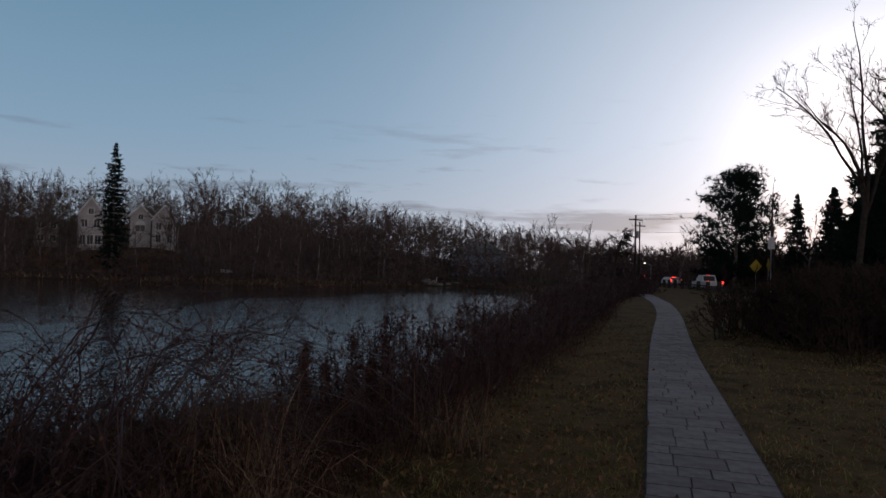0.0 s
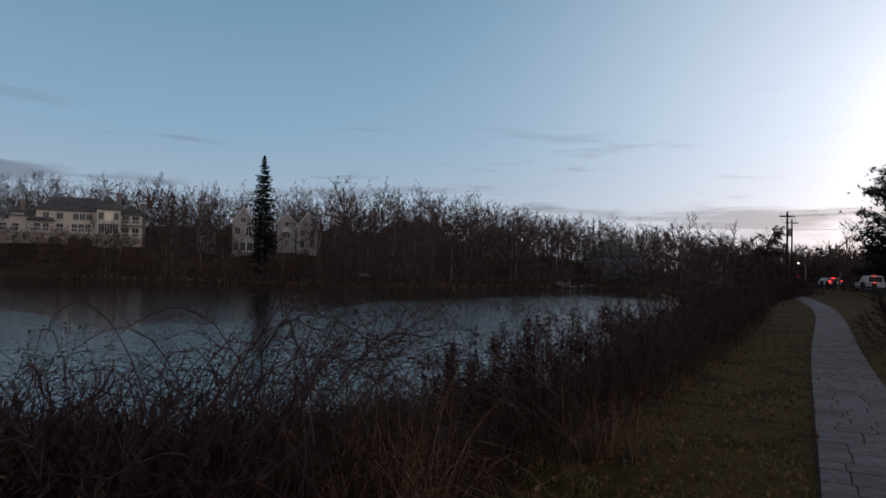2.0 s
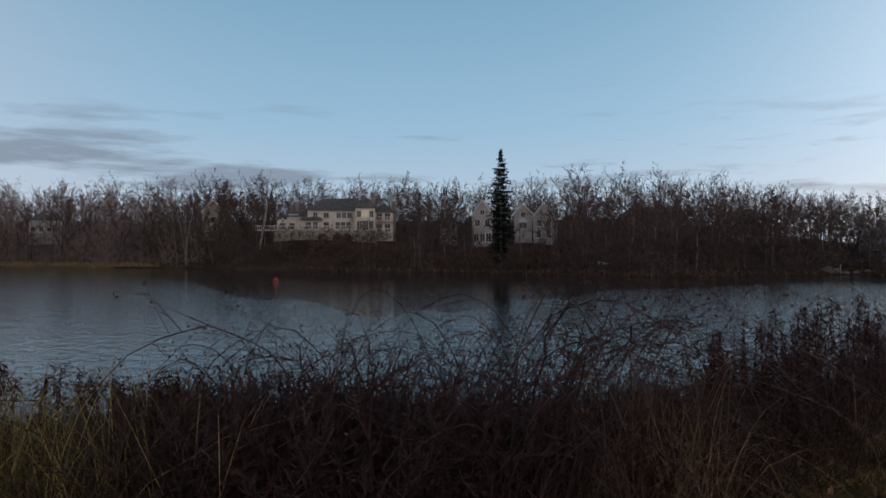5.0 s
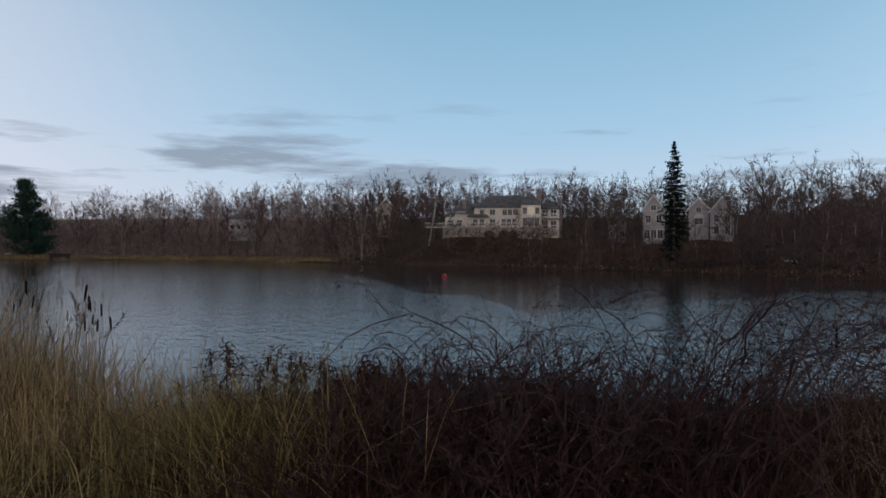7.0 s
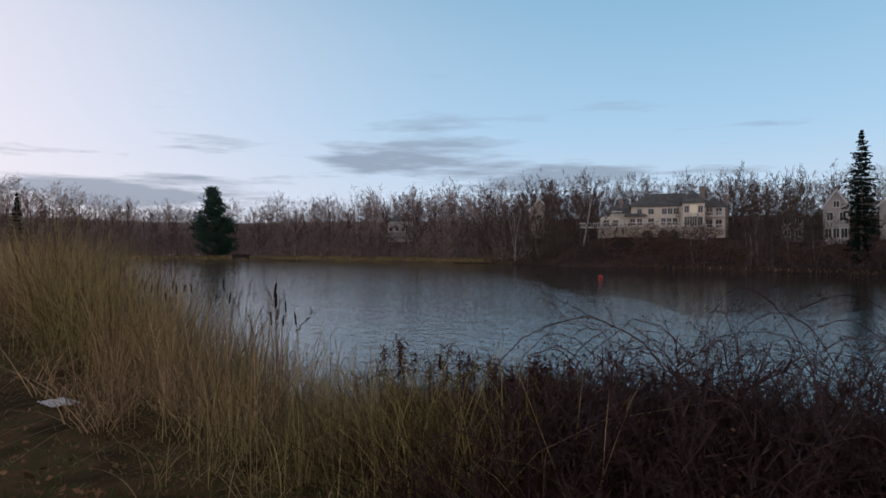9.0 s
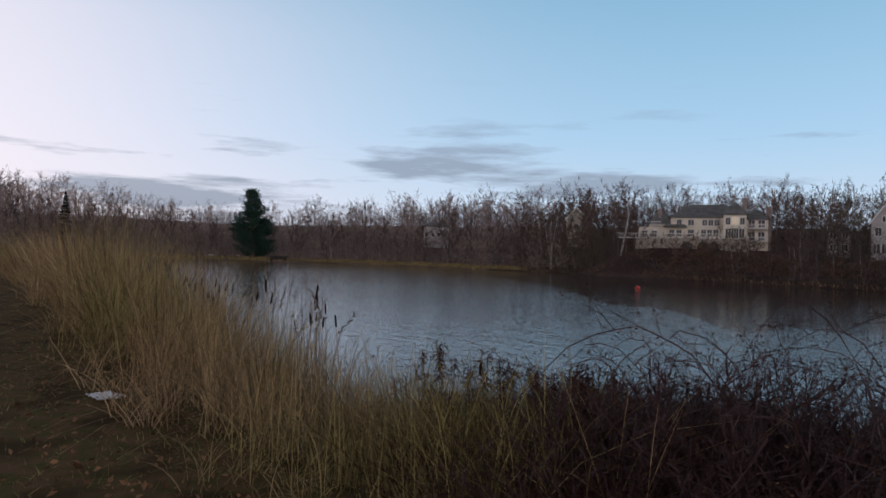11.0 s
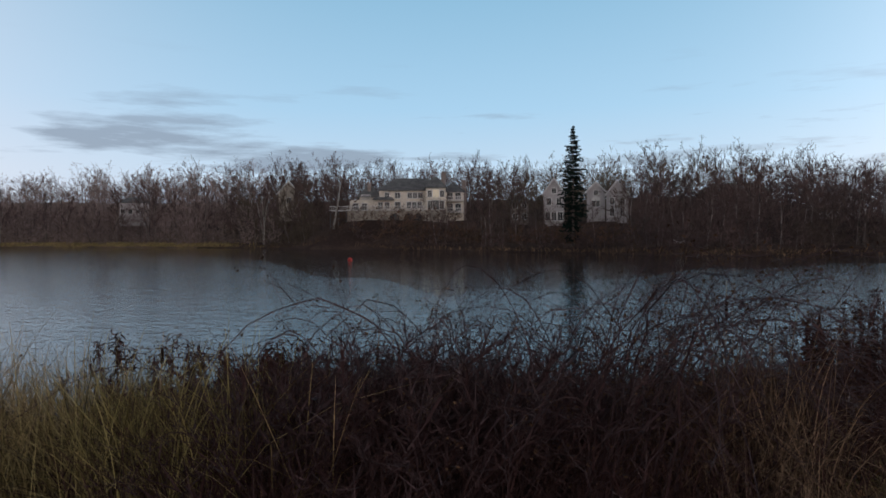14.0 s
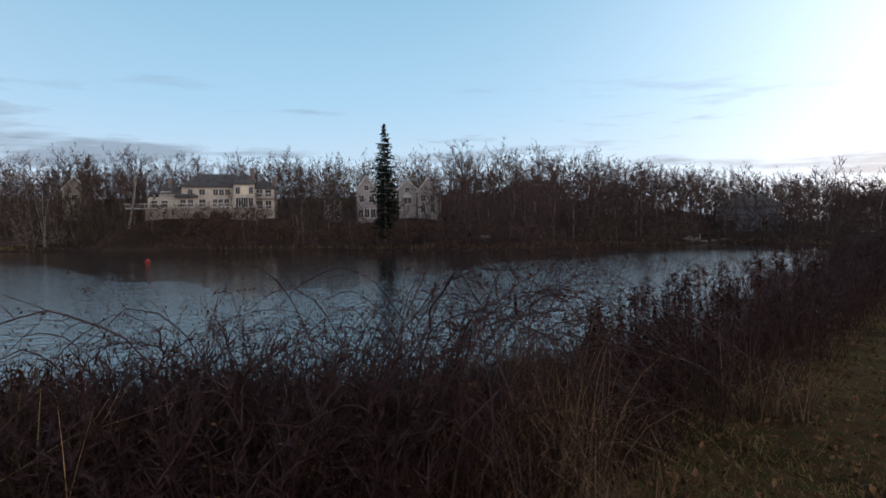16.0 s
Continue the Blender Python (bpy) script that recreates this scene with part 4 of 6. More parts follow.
def guard_rail():
    posts = [p for p in smooth_line(ROAD_LINE, 2.4) if 46 < p.y < 116]
    h = thing("guard_rail", "weathered wooden posts with a low rail beside the road", "guard rail")
    tops = []
    first = None
    for i, p in enumerate(posts):
        t = (posts[min(i + 1, len(posts) - 1)] - posts[max(i - 1, 0)]).normalized()
        q = p + Vector((t.y, -t.x)) * -4.6
        z = height_at(q.x, q.y)
        tops.append((q, z))
        if first is None:
            bm = bmesh.new()
            box(bm, -0.17, 0.17, -0.17, 0.17, -0.4, 1.15)
            bmesh.ops.bevel(bm, geom=[e for e in bm.edges if e.verts[0].co.z > 1.1 and e.verts[1].co.z > 1.1], offset=0.04, segments=1, affect="EDGES")
            first = part("post", bm, M_POST, h)
            ob = first
        else:
            ob = new("post", first.data)
            ob.parent = h
        ob.matrix_basis = pose(q.x, q.y, z, 0, 0, -math.degrees(math.atan2(t.x, t.y)))
    rows = [(a[0].x, a[0].y, a[1] + 0.62, b[0].x, b[0].y, b[1] + 0.62, 0.09, 0.09) for a, b in zip(tops[:-1], tops[1:])]
    v, f = tubes(rows, 6)
    mesh_object("rail", v, f, M_POST, h)


def utility_pole(x, y, tall, label, arm=True, box_can=False):
    z = height_at(x, y)
    h = thing("utility_pole", label, "utility pole", "utility poles", m=pose(x, y, z, 0, 0, 25))
    v, f = tubes([(0, 0, -0.5, 0, 0, tall, 0.17, 0.11)], 9)
    mesh_object("pole", v, f, M_POST, h)
    if arm:
        box_part("crossarm", -1.2, 1.2, -0.06, 0.06, tall - 0.75, tall - 0.6, M_POST, h)
        for x_ in (-1.05, -0.4, 0.4, 1.05):
            v, f = tubes([(x_, 0, tall - 0.6, x_, 0, tall - 0.42, 0.045, 0.03)], 6)
            mesh_object("insulator", v, f, M_TRIM, h)
    if box_can:
        v, f = tubes([(0.32, 0, tall - 3.3, 0.32, 0, tall - 2.3, 0.22, 0.22), (0.32, 0, tall - 2.3, 0.32, 0, tall - 2.2, 0.22, 0.05)], 10)
        mesh_object("transformer", v, f, M_STEEL, h, smooth=True)
    return Vector((x, y, z + tall))


def wires(name, a, b, sag, n=14, r=0.016):
    rows = []
    pts = [a.lerp(b, i / n) - Vector((0, 0, sag * 4 * (i / n) * (1 - i / n))) for i in range(n + 1)]
    rows = [(*pts[i], *pts[i + 1], r, r) for i in range(n)]
    v, f = tubes(rows, 4)
    tagged(mesh_object("power_line", v, f, M_TYRE), "thin black overhead power line", "wire", "overhead wires")


def vehicle(name, label, m, tall, mat, long=4.6, wide=1.85, pickup=False):
    """A car seen from behind: body, glass, wheels, lamps."""
    h = thing(name, label, "car", m=m)
    bm = bmesh.new()
    hw = wide / 2
    prof = [(0, 0.35), (0, 0.95), (0.15, 1.0), (0.5 if not pickup else 1.7, 1.02), (0.9 if not pickup else 1.9, tall), (2.6 if not pickup else 3.1, tall), (3.3 if not pickup else 3.7, 1.05), (long - 0.2, 0.95), (long, 0.7), (long, 0.35)]
    l = [bm.verts.new((-hw * (0.86 if z > 1.1 else 1), y, z)) for y, z in prof]
    r = [bm.verts.new((hw * (0.86 if z > 1.1 else 1), y, z)) for y, z in prof]
    n = len(prof)
    bm.faces.new(l[::-1])
    bm.faces.new(r)
    for i in range(n):
        bm.faces.new((l[i], l[(i + 1) % n], r[(i + 1) % n], r[i]))
    bmesh.ops.recalc_face_normals(bm, faces=bm.faces)
    bmesh.ops.bevel(bm, geom=list(bm.edges), offset=0.05, segments=2, affect="EDGES")
    body = part("body", bm, mat, h)
    bm = bmesh.new()
    y0, y1 = (0.5, 0.9) if not pickup else (1.7, 1.9)
    vs = [bm.verts.new(p) for p in ((-hw * 0.78, y0 + 0.02, 1.1), (hw * 0.78, y0 + 0.02, 1.1), (hw * 0.74, y1 - 0.06, tall - 0.1), (-hw * 0.74, y1 - 0.06, tall - 0.1))]
    bm.faces.new(vs)
    bmesh.ops.solidify(bm, geom=list(bm.faces), thickness=0.02)
    part("rear_window", bm, M_GLASS, h)
    for sx in (-1, 1):
        box_part("tail_light", sx * hw * 0.93 - 0.1, sx * hw * 0.93 + 0.1, -0.04, 0.08, 0.78, 1.1, M_RED, h, "glowing red tail light")
        for y in (0.85, long - 0.9):
            v, f = tubes([(sx * (hw - 0.2), y, 0.33, sx * (hw + 0.01), y, 0.33, 0.33, 0.33)], 16)
            w = mesh_object("wheel", v, f, M_TYRE, h)
            v, f = tubes([(sx * (hw - 0.1), y, 0.33, sx * (hw + 0.015), y, 0.33, 0.19, 0.16), (sx * (hw + 0.015), y, 0.33, sx * (hw + 0.012), y, 0.33, 0.16, 0.001)], 10)
            mesh_object("rim", v, f, M_STEEL, w)
    box_part("brake_light", -0.18, 0.18, y0 + 0.3, y0 + 0.36, tall - 0.06, tall + 0.02, M_RED, h, "red high brake light")
    return h


def sign(name, label, x, y, tall, size, mat, diamond=True, turn=0.0):
    z = height_at(x, y)
    h = thing(name, label, "road sign", m=pose(x, y, z, 0, 0, turn))
    v, f = tubes([(0, 0.04, -0.3, 0, 0.04, tall + size * 0.4, 0.04, 0.04)], 6)
    mesh_object("pole", v, f, M_STEEL, h)
    bm = bmesh.new()
    box(bm, -size / 2, size / 2, -0.012, 0.012, -size / 2, size / 2)
    if diamond:
        bmesh.ops.rotate(bm, verts=bm.verts, matrix=Euler((0, radians(45), 0)).to_matrix())
    bmesh.ops.translate(bm, verts=bm.verts, vec=(0, 0, tall))
    part("plate", bm, mat, h)


guard_rail()
p1 = utility_pole(27.3, 97, 10.2, "dark wooden utility pole with a transformer", True, True)
p2 = utility_pole(34.8, 121, 11.0, "wooden utility pole with a crossarm", True)
p3 = utility_pole(45.0, 49.5, 10.5, "wooden utility pole beside roadside trees", True)
p0 = utility_pole(47.0, 14, 10.5, "wooden utility pole at the road's edge", True)
for dz, dx in ((0, 0), (-0.6, 1.0), (-0.6, -1.0), (-2.4, 0)):
    o = Vector((dx, dx * 0.4, dz))
    wires("power_line", p1 + o, p3 + o, 0.9)
    wires("power_line", p3 + o, p0 + o, 0.7)
    wires("power_line", p1 + o, p2 + o, 0.5)
vehicle("pickup_truck", "pickup truck with glowing tail lights on the road", pose(34.6, 86.5, 0.03, 0, 0, 4), 1.85, M_WHITE, 5.4, 2.0, True)
vehicle("car", "pale car with tail lights lit on the road", pose(35.6, 104, 0.03, 0, 0, 5), 1.45, M_WHITE)
vehicle("car", "dark car with tail lights lit on the road", pose(34.8, 117, 0.03, 0, 0, 8), 1.45, M_DARKCAR)
sign("warning_sign", "yellow diamond warning sign beside the road", 40.6, 88.5, 3.2, 1.25, M_YELLOW, True, 10)
sign("warning_sign", "yellow diamond warning sign seen edge-on", 42.0, 88.0, 3.4, 1.25, M_YELLOW, True, 48)
sign("road_sign", "pale rectangular road sign on a steel post", 30.6, 63.6, 5.0, 1.15, M_STEEL, False, 35)


def forked_tree(name, seed, label, m, tall, stems, radius=0.26):
    """A tall bare tree whose trunk forks into leaning stems: (sideways, upwards, length, bend) for each."""
    rng = np.random.default_rng(seed)
    pts, rr, trunk = bent_limb(rng, np.array([0, 0, -0.4]), np.array([0.02, 0, 1.0]), tall, radius, radius * 0.75, 6, 0.03, 0.02)
    limbs, twigs = [], []
    for sx, sz, ln, bend in stems:
        start = pts[int(rng.integers(4, 7))]
        p, d = start, unit(np.array([sx, rng.normal(0, 0.25), sz]))
        sp, n = [p], 9
        for k in range(n):
            d = unit(d + np.array([bend * math.copysign(1, sx), 0, -abs(bend) * 0.6]) + rng.normal(0, 0.07, 3))
            p = p + d * ln / n
            sp.append(p)
        r = np.linspace(radius * 0.55, 0.02, n + 1)
        trunk += [(*sp[k], *sp[k + 1], r[k], r[k + 1]) for k in range(n)]
        for q in range(13):
            g = rng.uniform(0.22, 1.0)
            k = min(int(g * n), n - 1)
            b = sp[k] + (sp[k + 1] - sp[k]) * (g * n - k)
            w = unit(sp[k + 1] - sp[k]) + rng.normal(0, 0.45, 3) + np.array([0.2 * math.copysign(1, sx), 0, 0.15])
            ll = ln * rng.uniform(0.16, 0.36) * (1.25 - 0.5 * g)
            lp, lr, ls = bent_limb(rng, b, w, ll, r[k] * 0.42, 0.010, 5, 0.16, 0.05)
            limbs += ls
            for x in range(9):
                h = rng.uniform(0.15, 1.0)
                m2 = min(int(h * 5), 4)
                t0 = lp[m2] + (lp[m2 + 1] - lp[m2]) * (h * 5 - m2)
                tp, tr, ts = bent_limb(rng, t0, unit(lp[m2 + 1] - lp[m2]) + rng.normal(0, 0.5, 3), ll * rng.uniform(0.2, 0.42), 0.010, 0.005, 3, 0.22, 0.04)
                limbs += ts
                for y in range(6):
                    e0 = tp[1] + (tp[3] - tp[1]) * rng.random()
                    e1 = e0 + unit(tp[3] - tp[1] + rng.normal(0, 0.3, 3)) * rng.uniform(0.15, 0.5)
                    twigs.append((*e0, *e1, 0.008, 0.002))
    return tree_thing(name, (np.array(trunk), np.array(limbs), np.array(twigs)), label, (M_POST, M_BRUSHR), m=m, sides=(8, 3))


broad_pine("pine_tree", 41, 17.8, 14.5, "dark full white pine beside the road", M_NEEDLE, place(-23.2, 106), 0.04, 14, 64, 0.7, 0.05, 0.6)
broad_pine("pine_tree", 43, 16.6, 9.5, "tall black-green pine close to the road", M_NEEDLE, place(-33.9, 58), 0.05, 24, 70, 0.5, 0.0)
spruce("spruce_tree", 44, 12.6, 6.6, "slim dark spruce by the roadside", M_NEEDLE, place(-27.4, 98), tiers=44)
spruce("spruce_tree", 45, 12.6, 8.6, "dense dark spruce by the roadside", M_NEEDLE, place(-29.8, 92), tiers=60)
spruce("spruce_tree", 46, 11.5, 9.5, "low broad dark spruce by the roadside", M_NEEDLE, place(-32.8, 60), tiers=64)
spruce("spruce_tree", 48, 8.2, 8.5, "broad dark spruce filling the roadside", M_NEEDLE, place(-31.4, 66), tiers=50)
tree_thing("dead_tree", bare_tree(401, 17.0, 0.14, 0.35, 8, 2, 2, 0.34, 0.2, 1.8, fine=True), "dead snag with broken stubs beside the pine", (M_POST, M_POST), m=place(-26.0, 98))
forked_tree("tall_tree", 402, "tall bare tree leaning and forking over the road", place(-31.1, 47, 31), 8.6,
            [(-0.45, 1.0, 8.6, 0.08), (-0.32, 1.0, 8.0, 0.10), (-0.2, 1.0, 8.6, 0.03), (-0.05, 1.0, 9.0, 0.02), (0.3, 1.0, 9.0, 0.03)], 0.21)
forked_tree("tall_tree", 408, "tall bare tree reaching across from the roadside", place(-36.6, 44, 36), 9.5,
            [(-0.7, 1.0, 9.0, 0.05), (-0.45, 1.0, 11.0, 0.03), (-0.9, 0.7, 7.0, 0.03), (0.2, 1.0, 11.0, 0.02)], 0.21)
tree_thing("weeping_tree", bare_tree(403, 9.6, 0.30, 0.5, 14, 10, 12, 0.2, -0.2, 2.4, droop=0.22), "bare weeping tree with hanging branches", (M_POST, M_POST), m=place(-14.2, 96))
tree_thing("tree", bare_tree(404, 12.5, 0.4, 0.3, 12, 7, 10, 0.16, 0.14, 1.3), "slender bare tree near the lake's end", m=place(-8.2, 118))
tree_thing("tree", bare_tree(405, 10.5, 0.45, 0.3, 12, 7, 10, 0.15, 0.12, 1.3), "round-crowned bare tree near the lake's end", m=place(-11.6, 112))
tree_thing("tree", bare_tree(406, 9.5, 0.4, 0.3, 11, 6, 9, 0.13, 0.12, 1.2), "bare roadside tree beside the pine", m=place(-19.0, 104))
tree_thing("tree", bare_tree(407, 11.0, 0.4, 0.3, 12, 7, 9, 0.14, 0.12, 1.2), "bare roadside tree in front of dark spruces", m=place(-28.0, 92))


def roadside_brush():
    rng = np.random.default_rng(31)
    kinds = [bare_tree(320 + i, 2.0, 0.62, 0.03, 18, 5, 6, 0.02, 0.06, 0.3, stems=6) for i in range(4)]
    rows = ([], [], [])
    spots = [(rng.normal(11.0, 1.2), rng.normal(18.6, 2.0), rng.uniform(0.75, 1.25)) for i in range(66)]
    spots += [(rng.normal(16.0, 1.8), rng.normal(23.5, 2.6), rng.uniform(0.9, 1.5)) for i in range(44)]
    for i in range(50):
        y = rng.uniform(24, 44)
        spots.append((y * rng.uniform(0.54, 0.78), y, rng.uniform(0.9, 1.6)))
    spots += [(rng.uniform(43, 64), rng.uniform(70, 118), rng.uniform(1.8, 3.8)) for i in range(90)]
    spots += [(rng.uniform(27, 42), rng.uniform(34, 47), rng.uniform(1.0, 2.2)) for i in range(50)]
    for x, y, s in spots:
        m = Matrix.Translation((x, y, height_at(x, y) - 0.05)) @ pose(0, 0, 0, 0, 0, rng.uniform(0, 360)) @ Matrix.Diagonal((s, s, s, 1))
        d = math.hypot(x, y)
        for r, k in zip(rows, kinds[int(rng.integers(4))]):
            kk = moved(k, m)
            kk[:, 6:8] *= np.interp(d, [12, 60], [1.2, 3.0])
            r.append(kk)
    v, f = strips(np.concatenate(rows[0] + rows[1]))
    v2, f2 = blades(np.concatenate(rows[2]), 1.4)
    tagged(mesh_object("roadside_brush", np.concatenate([v, v2]), f.tolist() + (f2 + len(v)).tolist(), M_BRUSHR), "dark tangled bare brush between path and road", "shrub", kind="stuff")


roadside_brush()


# ---- the path ----
PATH_LINE = [(-42, -21), (-24, -17.5), (-12, -13), (-5, -8), (-1.4, -4), (0.55, 0.0), (2.15, 5.3), (5.8, 17.2), (10.9, 33), (14.7, 47), (17.7, 60), (19.3, 72), (19.3, 85), (18, 100)]


M_JOINT = material("path_joint", (0.085, 0.08, 0.08), 0.95, (0.06, 0.056, 0.054), 5.0)


def slab_material():
    """Stamped concrete: each slab a little different, with mottling and fine pits."""
    m = material("stamped_slab", (0.165, 0.152, 0.168), 0.75, (0.105, 0.096, 0.108), 2.2, 0.5, 35.0)
    nt = m.node_tree
    b = nt.nodes["Principled BSDF"]
    src = b.inputs["Base Color"].links[0].from_socket
    info, mr, hsv = nt.nodes.new("ShaderNodeObjectInfo"), nt.nodes.new("ShaderNodeMapRange"), nt.nodes.new("ShaderNodeHueSaturation")
    mr.inputs[3].default_value, mr.inputs[4].default_value = 0.72, 1.22
    nt.links.new(info.outputs["Random"], mr.inputs[0])
    nt.links.new(mr.outputs[0], hsv.inputs["Value"])
    nt.links.new(src, hsv.inputs["Color"])
    nt.links.new(hsv.outputs[0], b.inputs["Base Color"])
    return m


M_SLAB = slab_material()
pl = smooth_line(PATH_LINE, 0.5)
pv, pf = ribbon(pl, -0.54, 0.54, 0.022)
path = tagged(mesh_object("path", pv, pf, M_JOINT), "grey stamped concrete footpath through grass", "path", kind="structure")


def slab_mesh():
    bm = bmesh.new()
    box(bm, -0.5, 0.5, -0.5, 0.5, -0.02, 0.012)
    top = [v for v in bm.verts if v.co.z > 0]
    for v in top:
        v.co.x *= 0.982
        v.co.y *= 0.982
    me = bpy.data.meshes.new("slab")
    bm.to_mesh(me)
    bm.free()
    me.materials.append(M_SLAB)
    return me


def lay_slabs():
    rng = random.Random(7)
    me = slab_mesh()
    acc, made = 0.0, 0
    fine = smooth_line(PATH_LINE, 0.02)
    far_v, far_f = [], []
    need = 0.0
    for i in range(1, len(fine) - 1):
        acc += (fine[i] - fine[i - 1]).length
        if acc < need:
            continue
        p = fine[i]
        if p.length > 80 or (p.y < 0 and p.length > 16):
            continue
        row = rng.choice((0.22, 0.3, 0.3, 0.42)) if p.length < 32 else 0.6
        need = acc + row
        t = (fine[i + 1] - fine[i - 1]).normalized()
        c = p + t * row / 2
        n = Vector((t.y, -t.x))
        cuts = [-0.52, 0.52]
        x = -0.52 + rng.uniform(0.18, 0.45)
        while x < 0.4:
            cuts.insert(-1, x)
            x += rng.uniform(0.26, 0.48)
        turn = -math.degrees(math.atan2(t.x, t.y))
        for a, b_ in zip(cuts[:-1], cuts[1:]):
            q = c + n * (a + b_) / 2
            z = height_at(q.x, q.y) + 0.026 + rng.uniform(0, 0.004)
            if made < 300 and p.y > 1.5 and p.length < 34:
                ob = new("slab", me)
                ob.parent = path
                ob.matrix_basis = pose(q.x, q.y, z, 0, 0, turn) @ Matrix.Diagonal((b_ - a - 0.007, row - 0.007, 1, 1))
                made += 1
            else:
                k = len(far_v)
                for sx, sy in ((-1, -1), (1, -1), (1, 1), (-1, 1)):
                    w = q + n * sx * (b_ - a - 0.007) / 2 + t * sy * (row - 0.007) / 2
                    far_v.append((w.x, w.y, z + 0.012))
                far_f.append((k, k + 1, k + 2, k + 3))
    ob = mesh_object("far_slabs", far_v, far_f, M_SLAB, path)
    tagged(ob, kind="stuff")


lay_slabs()


# ---- plants on the near bank ----
M_REED = material("dry_reed", (0.44, 0.30, 0.165), 0.8, (0.24, 0.155, 0.085), 0.8, island=0.75, third=(0.24, 0.19, 0.075))
M_STRAW = material("dead_straw", (0.25, 0.16, 0.10), 0.85, (0.11, 0.07, 0.046), 1.0, island=0.7)
M_SHORE = material("shore_grass_tan", (0.42, 0.31, 0.15), 0.9, (0.30, 0.235, 0.10), 0.2, island=0.4)
M_CANE = material("briar_cane", (0.072, 0.034, 0.033), 0.6, (0.046, 0.022, 0.022), 3.0, island=0.4)
M_WEED = material("dead_weed", (0.085, 0.042, 0.036), 0.9, (0.042, 0.022, 0.02), 2.0, island=0.5)
M_LEAF = material("brown_leaf", (0.11, 0.06, 0.035), 0.8, (0.06, 0.035, 0.022), 5.0, island=0.5)
M_GRASS = material("lawn_grass", (0.22, 0.195, 0.066), 0.8, (0.29, 0.205, 0.096), 1.0, island=0.5)
M_PLUME = material("seed_plume", (0.17, 0.125, 0.10), 0.95, (0.12, 0.09, 0.07), 3.0, island=0.4)
M_CAT = material("cattail_spike", (0.03, 0.018, 0.013), 0.95, (0.02, 0.012, 0.01), 20.0)
M_FALLEN = material("fallen_leaf", (0.22, 0.125, 0.065), 0.85, (0.13, 0.07, 0.04), 6.0, island=0.6)

BANK_LINE = smooth_line([p for p in BANK if math.hypot(*p) < 90], 0.2)
BL = np.array([tuple(p) for p in BANK_LINE])
BT = np.gradient(BL, axis=0)
BT /= np.linalg.norm(BT, axis=1, keepdims=True)
BN = np.stack([BT[:, 1], -BT[:, 0]], 1)  # towards the lake
B_AZ = np.degrees(np.arctan2(-(BL[:, 0] - EYE[0]), BL[:, 1] - EYE[1]))
B_R = np.hypot(BL[:, 0] - EYE[0], BL[:, 1] - EYE[1])


def bank_spots(rng, n, az0, az1, off0, off1, near_power=0.0, r_max=70, soft=2.0):
    """Random feet on the bank between two bearings, at offsets towards the lake: places and ground heights."""
    ok = np.flatnonzero((B_AZ > az0 - 40) & (B_AZ < az1 + 25) & (B_R < r_max))
    step = np.linalg.norm(np.gradient(BL, axis=0), axis=1)[ok]
    i = rng.choice(ok, n * 12 + 400, p=step / step.sum())
    xy = BL[i] + BN[i] * rng.uniform(off0, off1, len(i))[:, None] + BT[i] * rng.uniform(-0.15, 0.15, len(i))[:, None]
    dx, dy = xy[:, 0] - EYE[0], xy[:, 1] - EYE[1]
    az = np.degrees(np.arctan2(-dx, dy)) + rng.normal(0, soft, len(i))
    w = ((az > az0) & (az < az1)) * np.hypot(dx, dy) ** -near_power
    xy = xy[rng.choice(len(i), n, p=w / w.sum())]
    z = np.maximum(land_height(xy[:, 0], xy[:, 1]), WATER_Z - 0.15)
    return np.column_stack([xy, z])


def ribbons(rng, root, length, width, lean=0.15, curl=0.25, n=4, heading=None, droop=0.4):
    """Bent tapering leaves: each a ribbon of n pieces from its root."""
    c = len(root)
    a = rng.random(c) * 2 * math.pi if heading is None else heading
    h = np.stack([np.cos(a), np.sin(a)], 1)
    ln = np.abs(rng.normal(0, lean, c))
    cu = np.abs(rng.normal(0, curl, c))
    b = rng.random(c) * 2 * math.pi
    side = np.stack([np.cos(b), np.sin(b), np.zeros(c)], 1)
    s = np.linspace(0, 1, n + 1)
    out = (ln[:, None] * s + cu[:, None] * s ** 2.2) * length[:, None]
    up = (s - droop * cu[:, None] * s ** 2.5 - 0.1 * ln[:, None] * s) * length[:, None]
    pts = root[:, None, :] + np.concatenate([h[:, None, :] * out[:, :, None], up[:, :, None]], 2)
    w = (width[:, None] * np.clip(1.05 - s, 0.05, 1) ** 0.6)[:, :, None] * 0.5
    v = np.stack([pts - side[:, None] * w, pts + side[:, None] * w], 2).reshape(-1, 3)
    base = (np.arange(c) * (n + 1) * 2)[:, None] + (np.arange(n) * 2)[None]
    f = np.stack([base, base + 1, base + 3, base + 2], 2).reshape(-1, 4)
    return v, f, pts


def join(parts_):
    vs, fs, n = [], [], 0
    for v, f in parts_:
        vs.append(v)
        fs += (np.asarray(f) + n).tolist()
        n += len(v)
    return np.concatenate(vs), fs


